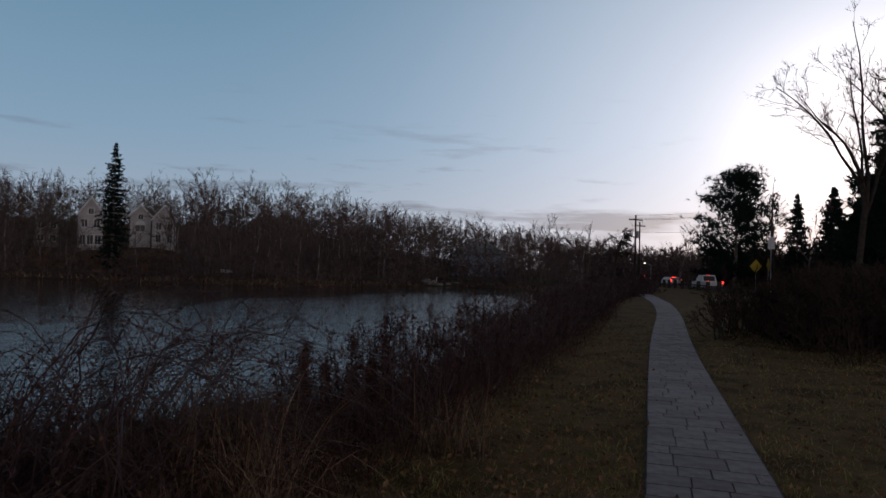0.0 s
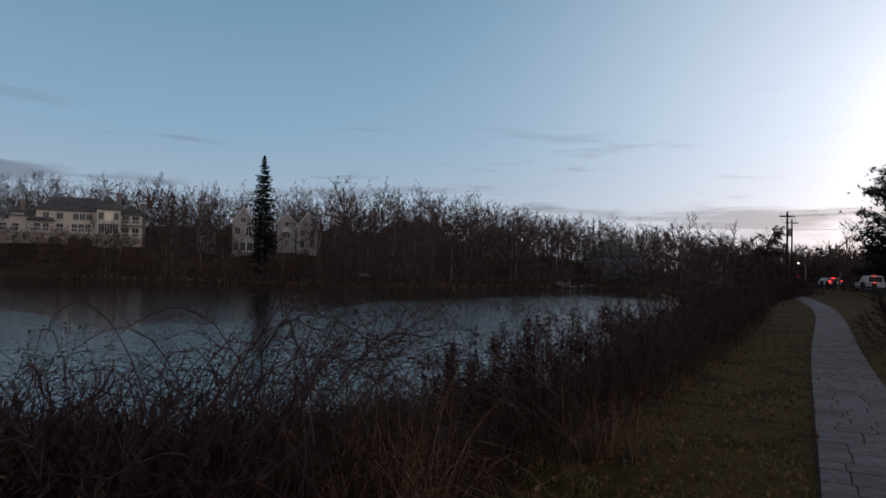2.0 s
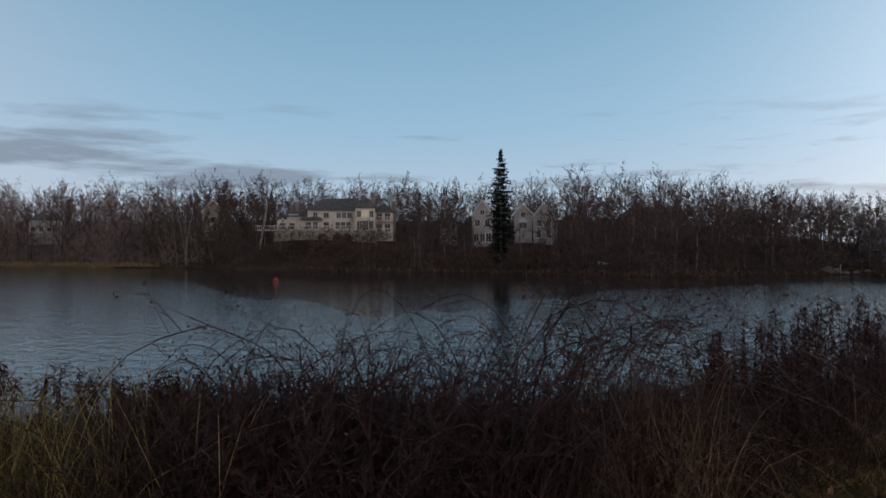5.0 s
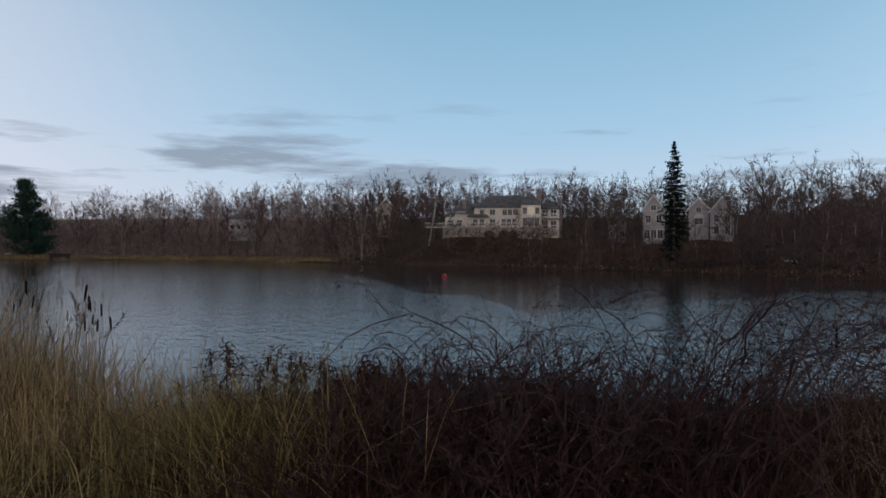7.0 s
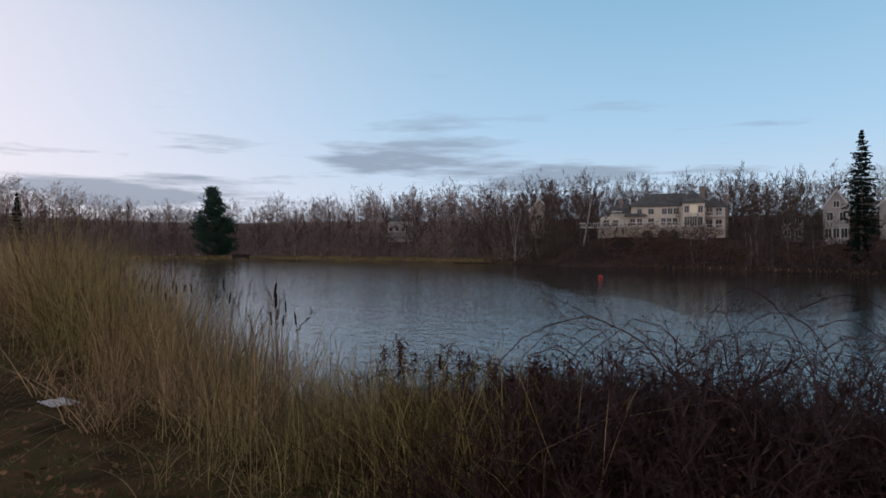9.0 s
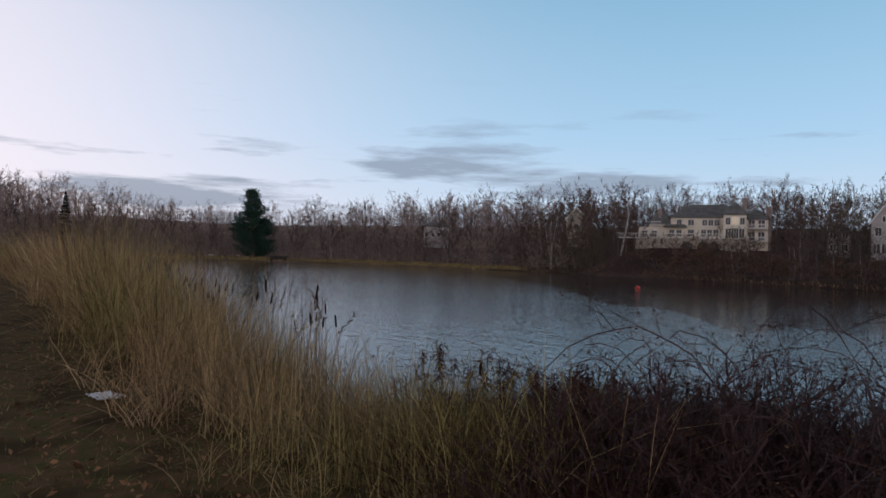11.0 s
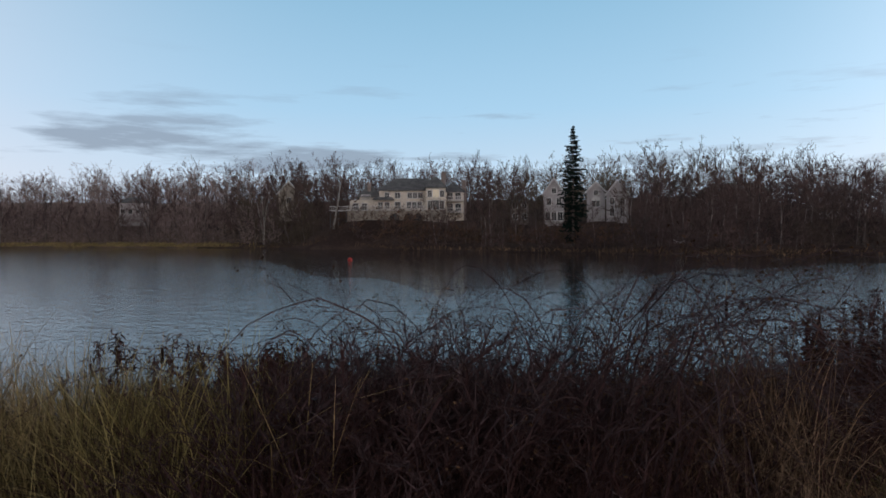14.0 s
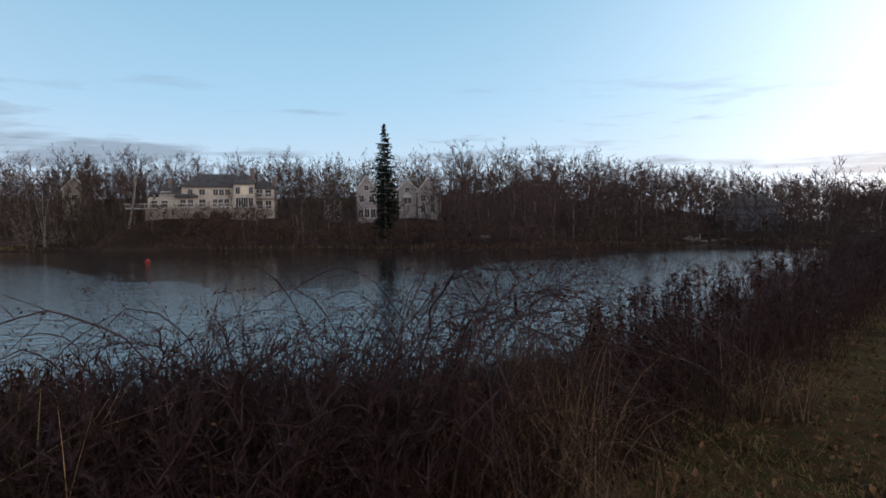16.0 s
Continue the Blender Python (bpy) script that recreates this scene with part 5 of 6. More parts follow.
def small_leaves(rng, where, size):
    """Curled little leaves: two triangles folded along the rib."""
    c = len(where)
    d = rng.normal(0, 1, (c, 3))
    d /= np.linalg.norm(d, axis=1, keepdims=True)
    u = np.cross(d, rng.normal(0, 1, (c, 3)))
    u /= np.linalg.norm(u, axis=1, keepdims=True) + 1e-9
    k = np.cross(d, u)
    s = size * rng.uniform(0.6, 1.3, c)[:, None]
    v = np.stack([where, where + d * s * 0.5 + u * s * 0.3 + k * s * 0.12, where + d * s, where + d * s * 0.5 - u * s * 0.3 + k * s * 0.12], 1).reshape(-1, 3)
    b = np.arange(c)[:, None] * 4
    return v, np.concatenate([b + np.array([[0, 1, 2]]), b + np.array([[0, 2, 3]])])


def stuff(name, label, category, parts_, mat):
    v, f = join(parts_)
    return tagged(mesh_object(name, v, f, mat), label, category, kind="stuff")


def canes(rng, roots, length, height, heading_bias=None, wild=1.0, r0=0.006):
    """Arching briar canes with side shoots: rows of tubes, sliver rows and leaf places."""
    rows, twig, leaf = [], [], []
    for i, root in enumerate(roots):
        ln = length * rng.uniform(0.6, 1.35)
        ht = height * rng.uniform(0.6, 1.25)
        a = rng.random() * 2 * math.pi if heading_bias is None or rng.random() < 0.35 else heading_bias + rng.normal(0, 0.5)
        span = ln * rng.uniform(0.45, 0.95)
        n = 15
        p, pts = root.copy(), []
        wob = rng.normal(0, 0.05 * wild, 3)
        for k in range(n + 1):
            s = k / n
            z = ht * (1 - (1 - min(s / 0.62, 1.6)) ** 2)
            w = math.sin(s * 4 + wob[0] * 40) * 0.06 * wild
            pts.append(root + np.array([math.cos(a) * span * s ** 1.25 - math.sin(a) * w, math.sin(a) * span * s ** 1.25 + math.cos(a) * w, z]) + rng.normal(0, 0.012, 3))
        rr = np.linspace(r0 * rng.uniform(0.7, 1.3), 0.002, n + 1)
        rows += [(*pts[k], *pts[k + 1], rr[k], rr[k + 1]) for k in range(n)]
        for q in range(int(rng.integers(8, 18))):
            k = int(rng.integers(4, n))
            b = pts[k] + (pts[k + 1] - pts[k]) * rng.random()
            d = unit(unit(pts[k + 1] - pts[k]) * 0.6 + rng.normal(0, 0.55, 3) + np.array([0, 0, 0.25]))
            e = b + d * rng.uniform(0.08, 0.38)
            twig.append((*b, *e, 0.0024, 0.001))
            leaf.append(e)
            if rng.random() < 0.5:
                m2 = b + (e - b) * rng.uniform(0.3, 0.8)
                e2 = m2 + unit(d + rng.normal(0, 0.7, 3)) * rng.uniform(0.05, 0.16)
                twig.append((*m2, *e2, 0.002, 0.001))
                leaf.append(e2)
    return np.array(rows), np.array(twig), np.array(leaf)


def bank_clumps(rng, n, count, az0, az1, off0, off1):
    """Feet gathered round a few stools, as briars grow."""
    stools = bank_spots(rng, count, az0, az1, off0, off1, 0.0, soft=0.5)
    q = stools[rng.integers(count, size=n)] + np.column_stack([rng.normal(0, 0.22, (n, 2)), np.zeros(n)])
    q[:, 2] = np.maximum(land_height(q[:, 0], q[:, 1]), WATER_Z - 0.1)
    return q


def briar_thicket():
    rng = np.random.default_rng(21)
    toward_right = radians(10)
    big = canes(rng, bank_clumps(rng, 100, 8, 19, 36, 0.3, 1.8), 2.3, 1.4, toward_right, 0.8, 0.006)
    mid = canes(rng, bank_clumps(rng, 120, 10, 30, 53, 0.4, 2.6), 1.9, 1.25, None, 1.0, 0.006)
    low = canes(rng, bank_spots(rng, 620, 8, 60, 0.0, 3.8, 0.2), 0.9, 0.62, None, 1.6, 0.005)
    west = canes(rng, bank_clumps(rng, 60, 6, 42, 55, 1.0, 3.4), 1.4, 1.05, None, 1.0, 0.005)
    sets = (big, mid, low, west)
    v, f = join([tubes(c[0], 3) for c in sets] + [tubes(c[1], 3) for c in sets])
    tagged(mesh_object("briar_thicket", v, f, M_CANE), "dark leafless briar thicket of arching thorny canes", "shrub", kind="stuff")
    v, f = small_leaves(rng, np.concatenate([np.repeat(c[2], 2, 0) + rng.normal(0, 0.012, (len(c[2]) * 2, 3)) for c in sets]), 0.021)
    tagged(mesh_object("briar_leaves", v, f, M_LEAF), "withered brown leaves and hips on the briars", "leaves", kind="stuff")


def dead_undergrowth():
    """Dark matted stems that fill the bank below the briars."""
    rng = np.random.default_rng(22)
    out = []
    for n, a0, a1, o0, o1, l0, l1, np_ in ((11000, 34, 58, -0.2, 4.0, 0.45, 1.0, 0.0), (18000, 5, 66, -0.3, 4.2, 0.25, 0.85, 0.0), (8500, -30, 8, -0.2, 3.8, 0.3, 0.9, 0.8)):
        root = bank_spots(rng, n, a0, a1, o0, o1, np_)
        v, f, p = ribbons(rng, root, rng.uniform(l0, l1, n), rng.uniform(0.004, 0.012, n), 0.5, 0.45, 2)
        out.append((v, f))
    stuff("dead_undergrowth", "matted dark dead stems along the lake bank", "undergrowth", out, M_WEED)


def reeds():
    rng = np.random.default_rng(23)
    out = []
    for n, a0, a1, o0, o1, hs, lean, curl in ((15500, 54, 100, 0.1, 4.0, 1.0, 0.24, 0.45), (6500, 56, 92, -0.45, 1.4, 0.5, 0.5, 1.0), (1600, 68, 100, 0.3, 3.8, 0.98, 0.1, 0.15)):
        clump = bank_spots(rng, n // 24, a0, a1, o0, o1, 0.5, soft=3.0)
        root = clump[rng.integers(len(clump), size=n)] + np.column_stack([rng.normal(0, 0.13, n), rng.normal(0, 0.13, n), np.zeros(n)])
        root[:, 2] = np.maximum(land_height(root[:, 0], root[:, 1]), WATER_Z - 0.15) - 0.02
        r = np.hypot(root[:, 0], root[:, 1])
        h = np.interp(r, [4.5, 7, 10, 14, 22], [0.95, 1.15, 1.45, 1.9, 2.25]) * hs * rng.uniform(0.5, 1.1, n)
        h *= np.interp(np.degrees(np.arctan2(-root[:, 0], root[:, 1])), [52, 60, 68, 76, 82, 88], [0.7, 0.82, 0.9, 1.0, 1.2, 1.4])
        v, f, p = ribbons(rng, root, h, rng.uniform(0.004, 0.010, n) * np.interp(r, [5, 20], [1, 2.2]), lean, curl, 5, droop=0.7)
        out.append((v, f))
    n = 3600
    root = bank_spots(rng, n, 49, 65, 0.0, 3.0, 0.0, soft=3.0)
    v, f, p2 = ribbons(rng, root, rng.uniform(0.6, 1.4, n), rng.uniform(0.005, 0.012, n), 0.35, 0.4, 4)
    out.append((v, f))
    stuff("reed_bed", "dense golden dry reeds along the lake bank", "reeds", out, M_REED)
    # feathery heads over the western reeds
    root = bank_spots(rng, 760, 73, 100, 0.4, 4.0, 0.0)
    r = np.hypot(root[:, 0], root[:, 1])
    rows, tips = [], []
    for q, rad in zip(root, r):
        ht = np.interp(rad, [6, 12, 22], [1.2, 2.0, 2.9]) * rng.uniform(0.8, 1.12)
        top = q + np.array([*(rng.normal(0, 0.12, 2)), ht])
        rows.append((*q, *top, 0.004, 0.003))
        d = unit(np.array([rng.normal(0, 0.3) + 0.25, rng.normal(0, 0.3), 0.8]))
        for k in range(26):
            b = top + d * rng.uniform(-0.06, 0.2)
            e = b + unit(d + rng.normal(0, 0.4, 3)) * rng.uniform(0.03, 0.09)
            tips.append((*b, *e, 0.0032, 0.001))
    stuff("reed_plumes", "feathery brown seed heads on tall reeds", "reeds", [tubes(rows, 3), blades(np.array(tips), 1.4)], M_PLUME)


def straw_clumps():
    rng = np.random.default_rng(24)
    out = []
    for (cx, cy), n, h, spread in (((-1.85, 4.75), 1700, 1.2, 0.8), ((-1.15, 4.6), 60, 1.05, 0.25), ((0.1, 6.6), 160, 0.8, 0.5), ((-0.95, 4.1), 420, 0.28, 0.42), ((-4.8, 3.0), 500, 0.95, 0.6)):
        root = np.column_stack([rng.normal(cx, spread * 0.5, n), rng.normal(cy, spread * 0.4, n), np.zeros(n)])
        root[:, 2] = np.maximum(land_height(root[:, 0], root[:, 1]), WATER_Z)
        v, f, p = ribbons(rng, root, h * rng.uniform(0.5, 1.25, n), rng.uniform(0.004, 0.011, n), 0.17, 0.75, 6, droop=1.0)
        out.append((v, f))
    n = 70  # single pale stalks standing out of the thicket
    root = bank_spots(rng, n, 6, 62, 0.5, 2.2, 0.0)
    v, f, p = ribbons(rng, root, rng.uniform(0.6, 1.35, n), rng.uniform(0.003, 0.005, n), 0.45, 0.2, 5)
    out.append((v, f))
    stuff("straw_clumps", "tan bent dead grass clumps among the briars", "grass", out, M_STRAW)


def seed_weeds():
    """Tall dead weeds with hanging leaves and tufted heads."""
    rng = np.random.default_rng(25)
    rows, leaf, tuft = [], [], []
    spots = np.concatenate([bank_spots(rng, 105, -3, 9.5, 0.6, 2.8, 0.0, 11, 0.6), bank_clumps(rng, 110, 9, 48, 63, 0.8, 2.8), bank_spots(rng, 50, -14, -2, 0.3, 3.4, 0.0, 24)])
    for q in spots:
        ht = rng.uniform(0.75, 1.5) if q[1] > 5.5 else rng.uniform(0.8, 1.4)
        top = q + np.array([*rng.normal(0, 0.07, 2), ht])
        rows.append((*q, *top, 0.006, 0.003))
        for k in range(60):
            g = rng.uniform(0.15, 1.0)
            b = q + (top - q) * g
            d = unit(np.array([*rng.normal(0, 0.6, 2), rng.uniform(-1.3, 0.1)]))
            e = b + d * rng.uniform(0.05, 0.15)
            leaf.append((*b, *e, 0.010, 0.002))
        for k in range(40):
            b = top + np.array([*rng.normal(0, 0.045, 2), rng.uniform(-0.16, 0.04)])
            e = b + unit(rng.normal(0, 1, 3) + np.array([0, 0, 0.4])) * rng.uniform(0.03, 0.09)
            tuft.append((*b, *e, 0.006, 0.001))
    stuff("seed_weeds", "tall dead brown weeds with tufted heads", "weeds", [tubes(rows, 4), blades(np.array(leaf), 1.0), blades(np.array(tuft), 1.0)], M_WEED)


def east_brush():
    """The dark hedge of brush that follows the path eastwards."""
    rng = np.random.default_rng(26)
    kinds = [bare_tree(300 + i, 1.9, 0.6, 0.04, 16, 6, 9, 0.016, 0.08, 0.22, stems=6) for i in range(4)]
    rows = ([], [], [])
    for q in bank_spots(rng, 190, -34, 4, 0.2, 3.4, 0.75, 85):
        rad = math.hypot(q[0], q[1])
        s = rng.uniform(0.6, 1.15) * np.interp(rad, [7, 20, 60], [0.72, 0.95, 1.1])
        m = Matrix.Translation(q) @ pose(0, 0, 0, 0, 0, rng.uniform(0, 360)) @ Matrix.Diagonal((s, s, s, 1))
        for r, k in zip(rows, kinds[int(rng.integers(4))]):
            kk = moved(k, m)
            kk[:, 6:8] *= np.interp(rad, [8, 60], [1.0, 3.5])
            r.append(kk)
    stuff("brush_hedge", "dark bare brush hedge between lawn and water", "shrub",
          [strips(np.concatenate(rows[0] + rows[1])), blades(np.concatenate(rows[2]), 1.2)], M_CANE)


def bank_brush():
    """Dense low bushes of fine dark twigs under and behind the canes."""
    rng = np.random.default_rng(29)
    kinds = [bare_tree(340 + i, 1.5, 0.62, 0.03, 18, 6, 8, 0.010, 0.05, 0.22, stems=6) for i in range(4)]
    rows = ([], [], [])
    spots = np.concatenate([bank_spots(rng, 120, 32, 53, 0.1, 2.8, 0.0), bank_spots(rng, 60, 10, 32, 0.3, 2.8, 0.0), bank_spots(rng, 50, 42, 57, 0.6, 3.2, 0.0), bank_spots(rng, 90, 22, 53, 0.2, 2.4, 0.0)])
    for i, q in enumerate(spots):
        s = rng.uniform(0.38, 0.7) * (1.5 if i < 120 else 1.15 if i < 180 else 1.35)
        m = Matrix.Translation(q) @ pose(0, 0, 0, 0, 0, rng.uniform(0, 360)) @ Matrix.Diagonal((s * 1.15, s * 1.15, s, 1))
        for r, k in zip(rows, kinds[int(rng.integers(4))]):
            r.append(moved(k, m))
    stuff("bank_brush", "dense dark leafless bushes on the bank", "shrub",
          [strips(np.concatenate(rows[0] + rows[1])), blades(np.concatenate(rows[2]), 1.3)], M_CANE)


def cattail(m, tall=1.7, tilt=0.0):
    ob = thing("cattail", "brown cattail spike on a thin stalk", "cattail", "cattails on the bank", m=m)
    v, f = tubes([(0, 0, 0, 0.02, 0, tall * 0.6, 0.006, 0.005), (0.02, 0, tall * 0.6, 0.03, 0, tall + 0.2, 0.005, 0.002)], 5)
    mesh_object("stalk", v, f, M_STRAW, ob)
    z0 = tall - 0.16
    prof = [(0.0, 0.005), (0.012, 0.010), (0.03, 0.0125), (0.14, 0.0125), (0.165, 0.010), (0.18, 0.004)]
    v, f = tubes([(0.028, 0, z0 + a[0], 0.029, 0, z0 + b_[0], a[1], b_[1]) for a, b_ in zip(prof[:-1], prof[1:])], 8)
    mesh_object("spike", v, f, M_CAT, ob, smooth=True)
    return ob


def cattails():
    rng = np.random.default_rng(27)
    first = cattail(Matrix.Translation((-1.98, 5.84, -0.62)), 1.78)
    spots = [(q, rng.uniform(0.82, 1.05)) for q in bank_spots(rng, 34, 65, 82, 1.4, 3.2, 0.0, 24)]
    spots += [(q, rng.uniform(0.6, 0.78)) for q in bank_spots(rng, 9, 40, 62, 1.4, 2.8, 0.0)]
    spots += [(q, rng.uniform(0.8, 1.0)) for q in bank_spots(rng, 3, 8, 16, 3.4, 4.6, 0.0)]
    for q, s in spots:
        copy_thing_scaled(first, Matrix.Translation(q) @ pose(0, 0, 0, rng.normal(0, 5), rng.normal(0, 5), rng.uniform(0, 360)) @ Matrix.Diagonal((1, 1, s, 1)))


def lawn():
    rng = np.random.default_rng(28)
    n = 90000
    r = 3.0 + 22 * rng.random(n) ** 1.9
    side = rng.random(n) < 0.72
    az = np.where(side, rng.uniform(-48, 14, n), np.where(rng.random(n) < 0.6, rng.uniform(66, 112, n), rng.uniform(112, 312, n)))
    x, y = -np.sin(np.radians(az)) * r, np.cos(np.radians(az)) * r
    near = near_side(x, y)
    d = lake_distance(x, y)
    pd = np.min(np.hypot(x[:, None] - PL[None, ::2, 0], y[:, None] - PL[None, ::2, 1]), axis=1)
    patch = np.sin(x * 1.3 + 2 * np.sin(y * 0.7)) * np.sin(y * 1.1 + 1.5 * np.sin(x * 0.9)) + rng.normal(0, 0.5, n)
    ok = (d > 4.4) & (pd > 0.56) & (patch > -0.5)
    root = np.column_stack([x, y, land_height(x, y) - 0.005])[ok]
    k = len(root)
    v, f, p = ribbons(rng, root, rng.uniform(0.03, 0.10, k), rng.uniform(0.004, 0.008, k) * np.interp(np.hypot(root[:, 0], root[:, 1]), [4, 25], [1, 3.0]), 0.6, 0.7, 1)
    stuff("lawn_grass", "short olive-green winter lawn grass", "grass", [(v, f)], M_GRASS)
    n = 20000
    r = 3.0 + 26 * rng.random(n) ** 1.5
    az = np.where(rng.random(n) < 0.78, rng.uniform(-48, 14, n), rng.uniform(64, 112, n))
    x, y = -np.sin(np.radians(az)) * r, np.cos(np.radians(az)) * r
    d = lake_distance(x, y)
    pd = np.min(np.hypot(x[:, None] - PL[None, ::2, 0], y[:, None] - PL[None, ::2, 1]), axis=1)
    ok = (d > 3.6) & (pd > 0.5) & ((d < 6.6) | (pd > 1.6) & (az < -12) | (rng.random(n) < 0.4))
    where = np.column_stack([x, y, land_height(x, y) + 0.02])[ok]
    v, f = small_leaves(rng, where, 0.065)
    stuff("fallen_leaves", "dry brown fallen leaves scattered on the grass", "leaves", [(v, f)], M_FALLEN)


PL = np.array([tuple(p) for p in pl])
briar_thicket()
dead_undergrowth()
reeds()
straw_clumps()
seed_weeds()
east_brush()
bank_brush()
cattails()
lawn()


# ---- small things ----
M_BUOY = material("buoy_red", (0.62, 0.06, 0.04), 0.5, (0.5, 0.05, 0.035), 2.0)
M_ROCK = material("shore_rock", (0.30, 0.28, 0.26), 0.9, (0.2, 0.185, 0.17), 1.5, 0.5, 10.0)
M_BAG = material("white_plastic", (0.75, 0.77, 0.8), 0.4, (0.6, 0.62, 0.66), 6.0)


def lump(name, radius, squash, seed, mat, parent=None, m=None, rough=0.35, subdiv=2):
    bm = bmesh.new()
    bmesh.ops.create_icosphere(bm, subdivisions=subdiv, radius=radius)
    for v in bm.verts:
        k = 1 + rough * noise.noise(v.co / radius * 1.3 + Vector((seed, 0, 0))) + 0.4 * rough * noise.noise(v.co / radius * 3.5 + Vector((0, seed, 0)))
        v.co *= k
        v.co.z *= squash
    ob = part(name, bm, mat, parent)
    if m is not None:
        ob.matrix_basis = m
    return ob


def buoy():
    p = at(44.6, 86)
    h = thing("buoy", "small round red buoy floating on the lake", "buoy", m=pose(p.x, p.y, WATER_Z, 0, 0, 0))
    prof = [(-0.22, 0.10), (-0.1, 0.27), (0.05, 0.32), (0.2, 0.27), (0.31, 0.14), (0.36, 0.05)]
    v, f = tubes([(0, 0, a[0], 0, 0, b_[0], a[1], b_[1]) for a, b_ in zip(prof[:-1], prof[1:])], 14)
    mesh_object("float", v, f, M_BUOY, h, smooth=True)
    v, f = tubes([(0, 0, 0.34, 0, 0, 0.44, 0.045, 0.045), (0, 0, 0.44, 0, 0, 0.441, 0.045, 0.001)], 8)
    mesh_object("eye_bolt", v, f, M_STEEL, h)


def litter():
    x, y = -9.35, -0.05
    rng = np.random.default_rng(3)
    bm = bmesh.new()
    bmesh.ops.create_grid(bm, x_segments=14, y_segments=10, size=0.5)
    for v in bm.verts:
        q = v.co.copy()
        v.co.x *= 0.40 * (1 + 0.3 * noise.noise(q * 4))
        v.co.y *= 0.30 * (1 + 0.3 * noise.noise(q * 4 + Vector((5, 0, 0))))
        v.co.z = 0.035 + 0.06 * abs(noise.noise(q * 5)) + 0.03 * noise.noise(q * 12)
    bmesh.ops.solidify(bm, geom=list(bm.faces), thickness=0.004)
    ob = part("plastic_bag", bm, M_BAG, None)
    ob.matrix_basis = pose(x, y, height_at(x, y), 0, 0, 20)
    tagged(ob, "crumpled white plastic bag lying on the grass", "litter")


def shore_rocks():
    """The rock pile on the far spit, with a pale post on it."""
    for i, (az, d, r, sq) in enumerate(((1.2, 121.5, 0.9, 0.7), (0.7, 121.8, 0.7, 0.8), (1.6, 121.6, 0.6, 0.6), (0.2, 122.0, 0.55, 0.6), (-0.5, 122.5, 0.45, 0.6), (-1.2, 122.8, 0.5, 0.5))):
        p = at(az, d)
        ob = lump("rock", r, sq, i * 3.1, M_ROCK, None, pose(p.x, p.y, height_at(p.x, p.y) + r * sq * 0.3, 0, 0, i * 50))
        tagged(ob, "pale weathered boulder at the water's edge", "rock", "rocks on the spit")
    p = at(0.5, 122)
    h = thing("marker_post", "thin pale marker post on the rocks", "post", m=pose(p.x, p.y, height_at(p.x, p.y), 0, 0, 0))
    v, f = tubes([(0, 0, -0.2, 0, 0, 1.2, 0.05, 0.045)], 8)
    mesh_object("pole", v, f, M_TRIM, h)
    v, f = tubes([(0, 0, 1.2, 0, 0, 1.28, 0.07, 0.02)], 8)
    mesh_object("cap", v, f, M_TRIM, h)


def bench(az, d):
    p = at(az, d)
    h = thing("bench", "pale wooden bench on the far shore", "bench", "benches by the lake", m=pose(p.x, p.y, height_at(p.x, p.y), 0, 0, az))
    for k in range(3):
        box_part("seat_slat", -0.9, 0.9, -0.25 + k * 0.17, -0.11 + k * 0.17, 0.42, 0.46, M_TRIM, h)
    for k in range(2):
        box_part("back_slat", -0.9, 0.9, 0.26, 0.30, 0.55 + k * 0.2, 0.69 + k * 0.2, M_TRIM, h)
    for x in (-0.75, 0.75):
        box_part("leg", x - 0.05, x + 0.05, -0.22, -0.12, 0, 0.417, M_POST, h)
        box_part("leg", x - 0.05, x + 0.05, 0.303, 0.37, 0, 0.9, M_POST, h)


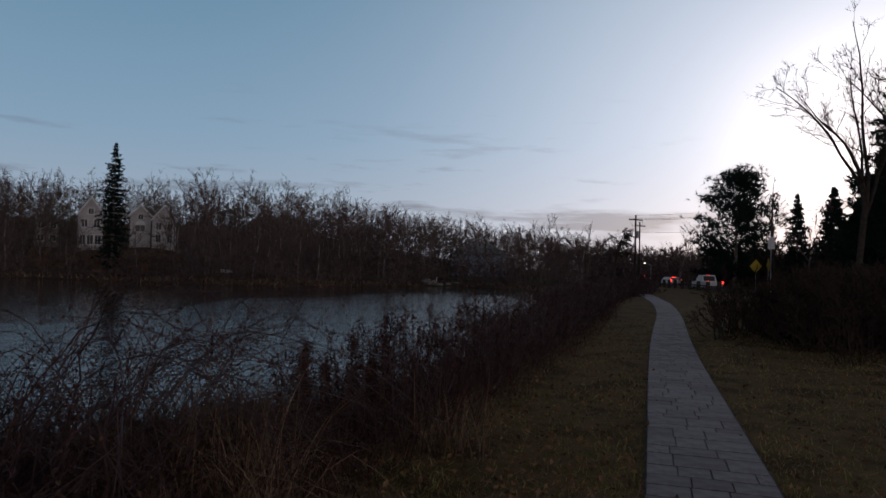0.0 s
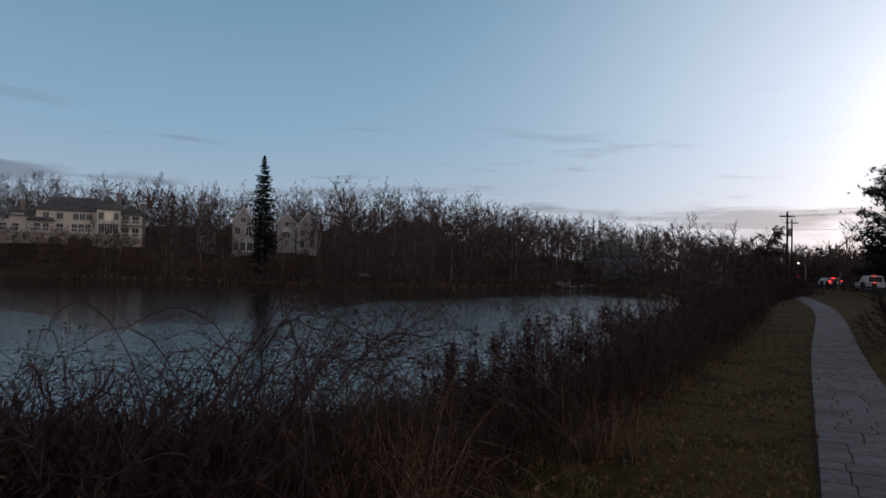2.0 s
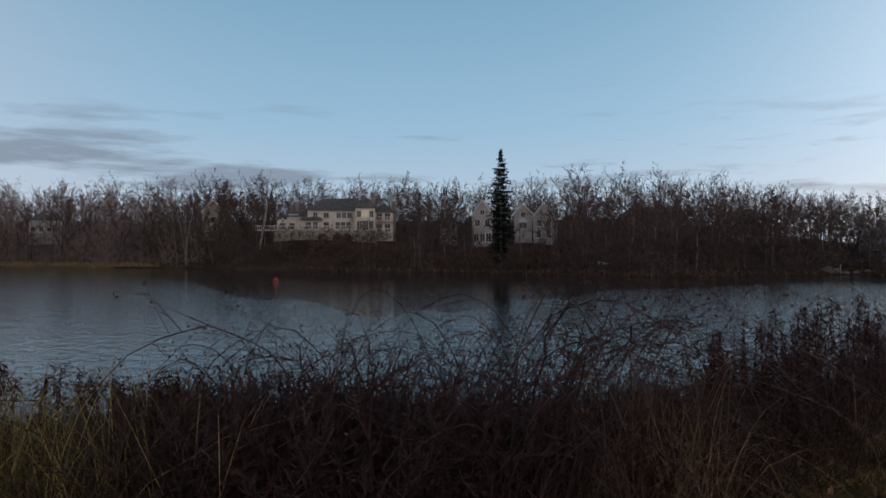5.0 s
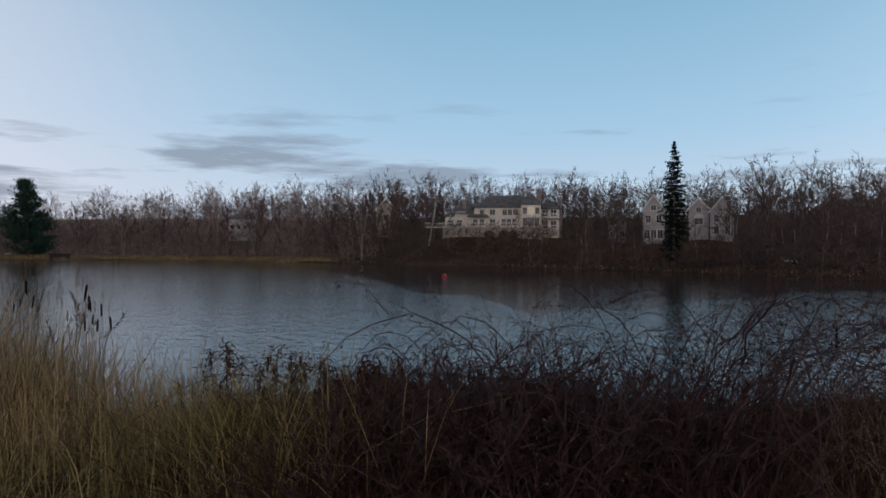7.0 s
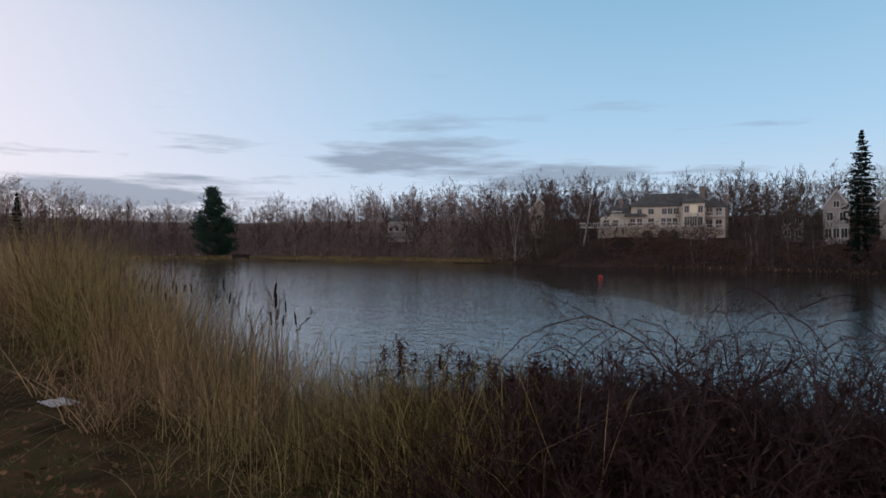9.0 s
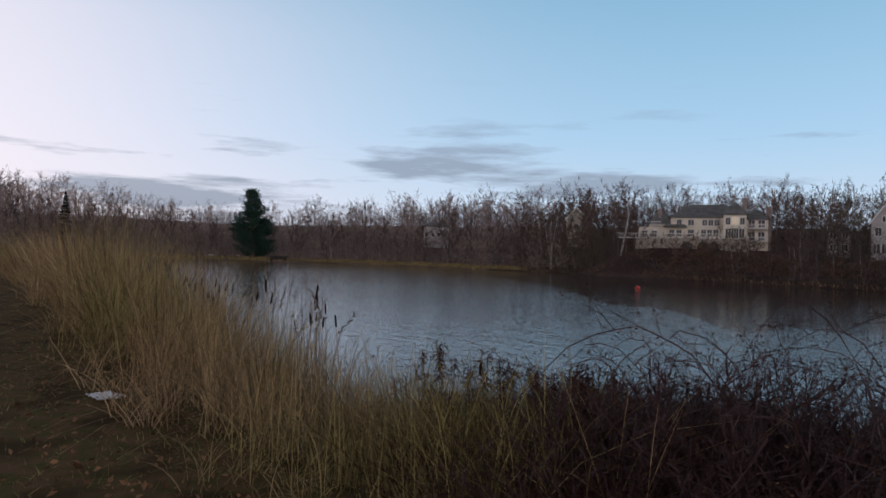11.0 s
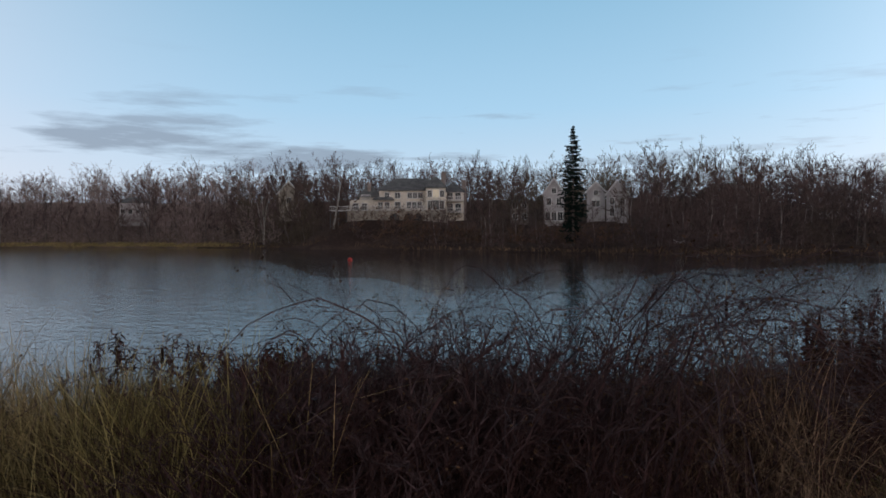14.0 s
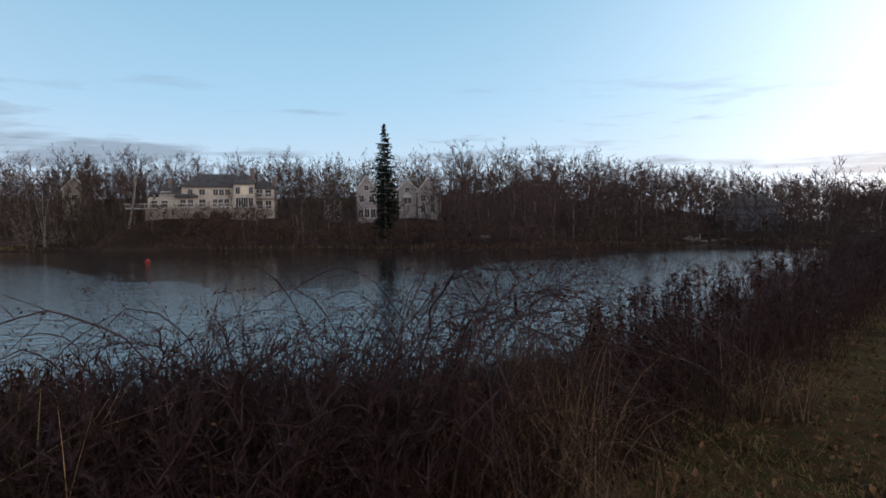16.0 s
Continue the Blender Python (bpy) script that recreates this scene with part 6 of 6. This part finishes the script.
def far_fringe():
    """Tan grass along the far waterline."""
    rng = np.random.default_rng(41)
    for span, mat, label, depth in (((55, 93, 16500), M_SHORE, "tan dead grass along the lake's grassy end", 7.0), ((-9, 52, 1700), M_STRAW, "brown dead grass along the far waterline", 2.4)):
        az = rng.uniform(span[0], span[1], span[2])
        az += rng.normal(0, 2.0, len(az)) * (np.abs(az - 55) < 6)
        n = len(az)
        d = np.interp(az, [a for a, q in FAR_SHORE], [q for a, q in FAR_SHORE]) + rng.uniform(-0.4, depth, n)
        x, y = -np.sin(np.radians(az)) * d, np.cos(np.radians(az)) * d
        root = np.column_stack([x, y, np.maximum(land_height(x, y), WATER_Z) - 0.03])
        v, f, p = ribbons(rng, root, rng.uniform(0.3, 0.95, n), rng.uniform(0.08, 0.2, n), 0.5, 0.6, 2)
        stuff("shore_grass", label, "grass", [(v, f)], mat)


def culvert():
    p = at(73.8, 256.5)
    h = thing("culvert", "low dark stone culvert at the lake's end", "culvert", m=pose(p.x, p.y, WATER_Z, 0, 0, 73.8))
    for x in (-3.0, 1.8):
        box_part("side_wall", x, x + 1.2, 0, 2.5, -0.5, 1.7, M_POST, h)
    box_part("lintel", -3.2, 3.2, -0.1, 2.5, 1.703, 2.1, M_POST, h)
    # a dark sheet between the walls stands in for the shade within
    box_part("opening", -1.8, 1.8, 1.6, 1.8, -0.5, 1.7, M_GLASS, h)


def street_lamp(x, y, tall):
    h = thing("street_lamp", "lit street lamp on a slim pole", "street lamp", "street lamps", m=pose(x, y, height_at(x, y), 0, 0, 0))
    v, f = tubes([(0, 0, -0.3, 0, 0, tall, 0.08, 0.05), (0, 0, tall, -1.0, -0.3, tall + 0.25, 0.04, 0.035)], 7)
    mesh_object("pole", v, f, M_STEEL, h)
    v, f = tubes([(-1.0, -0.3, tall + 0.30, -1.0, -0.3, tall + 0.22, 0.06, 0.14), (-1.0, -0.3, tall + 0.22, -1.0, -0.3, tall + 0.14, 0.14, 0.07)], 9)
    mesh_object("lamp_head", v, f, M_LAMP, h, smooth=True)


buoy()
litter()
shore_rocks()
bench(17.6, 109)
bench(79.0, 266)
bench(77.0, 266)
far_fringe()
culvert()
street_lamp(44.5, 104, 3.6)
street_lamp(30.5, 100.0, 3.2)
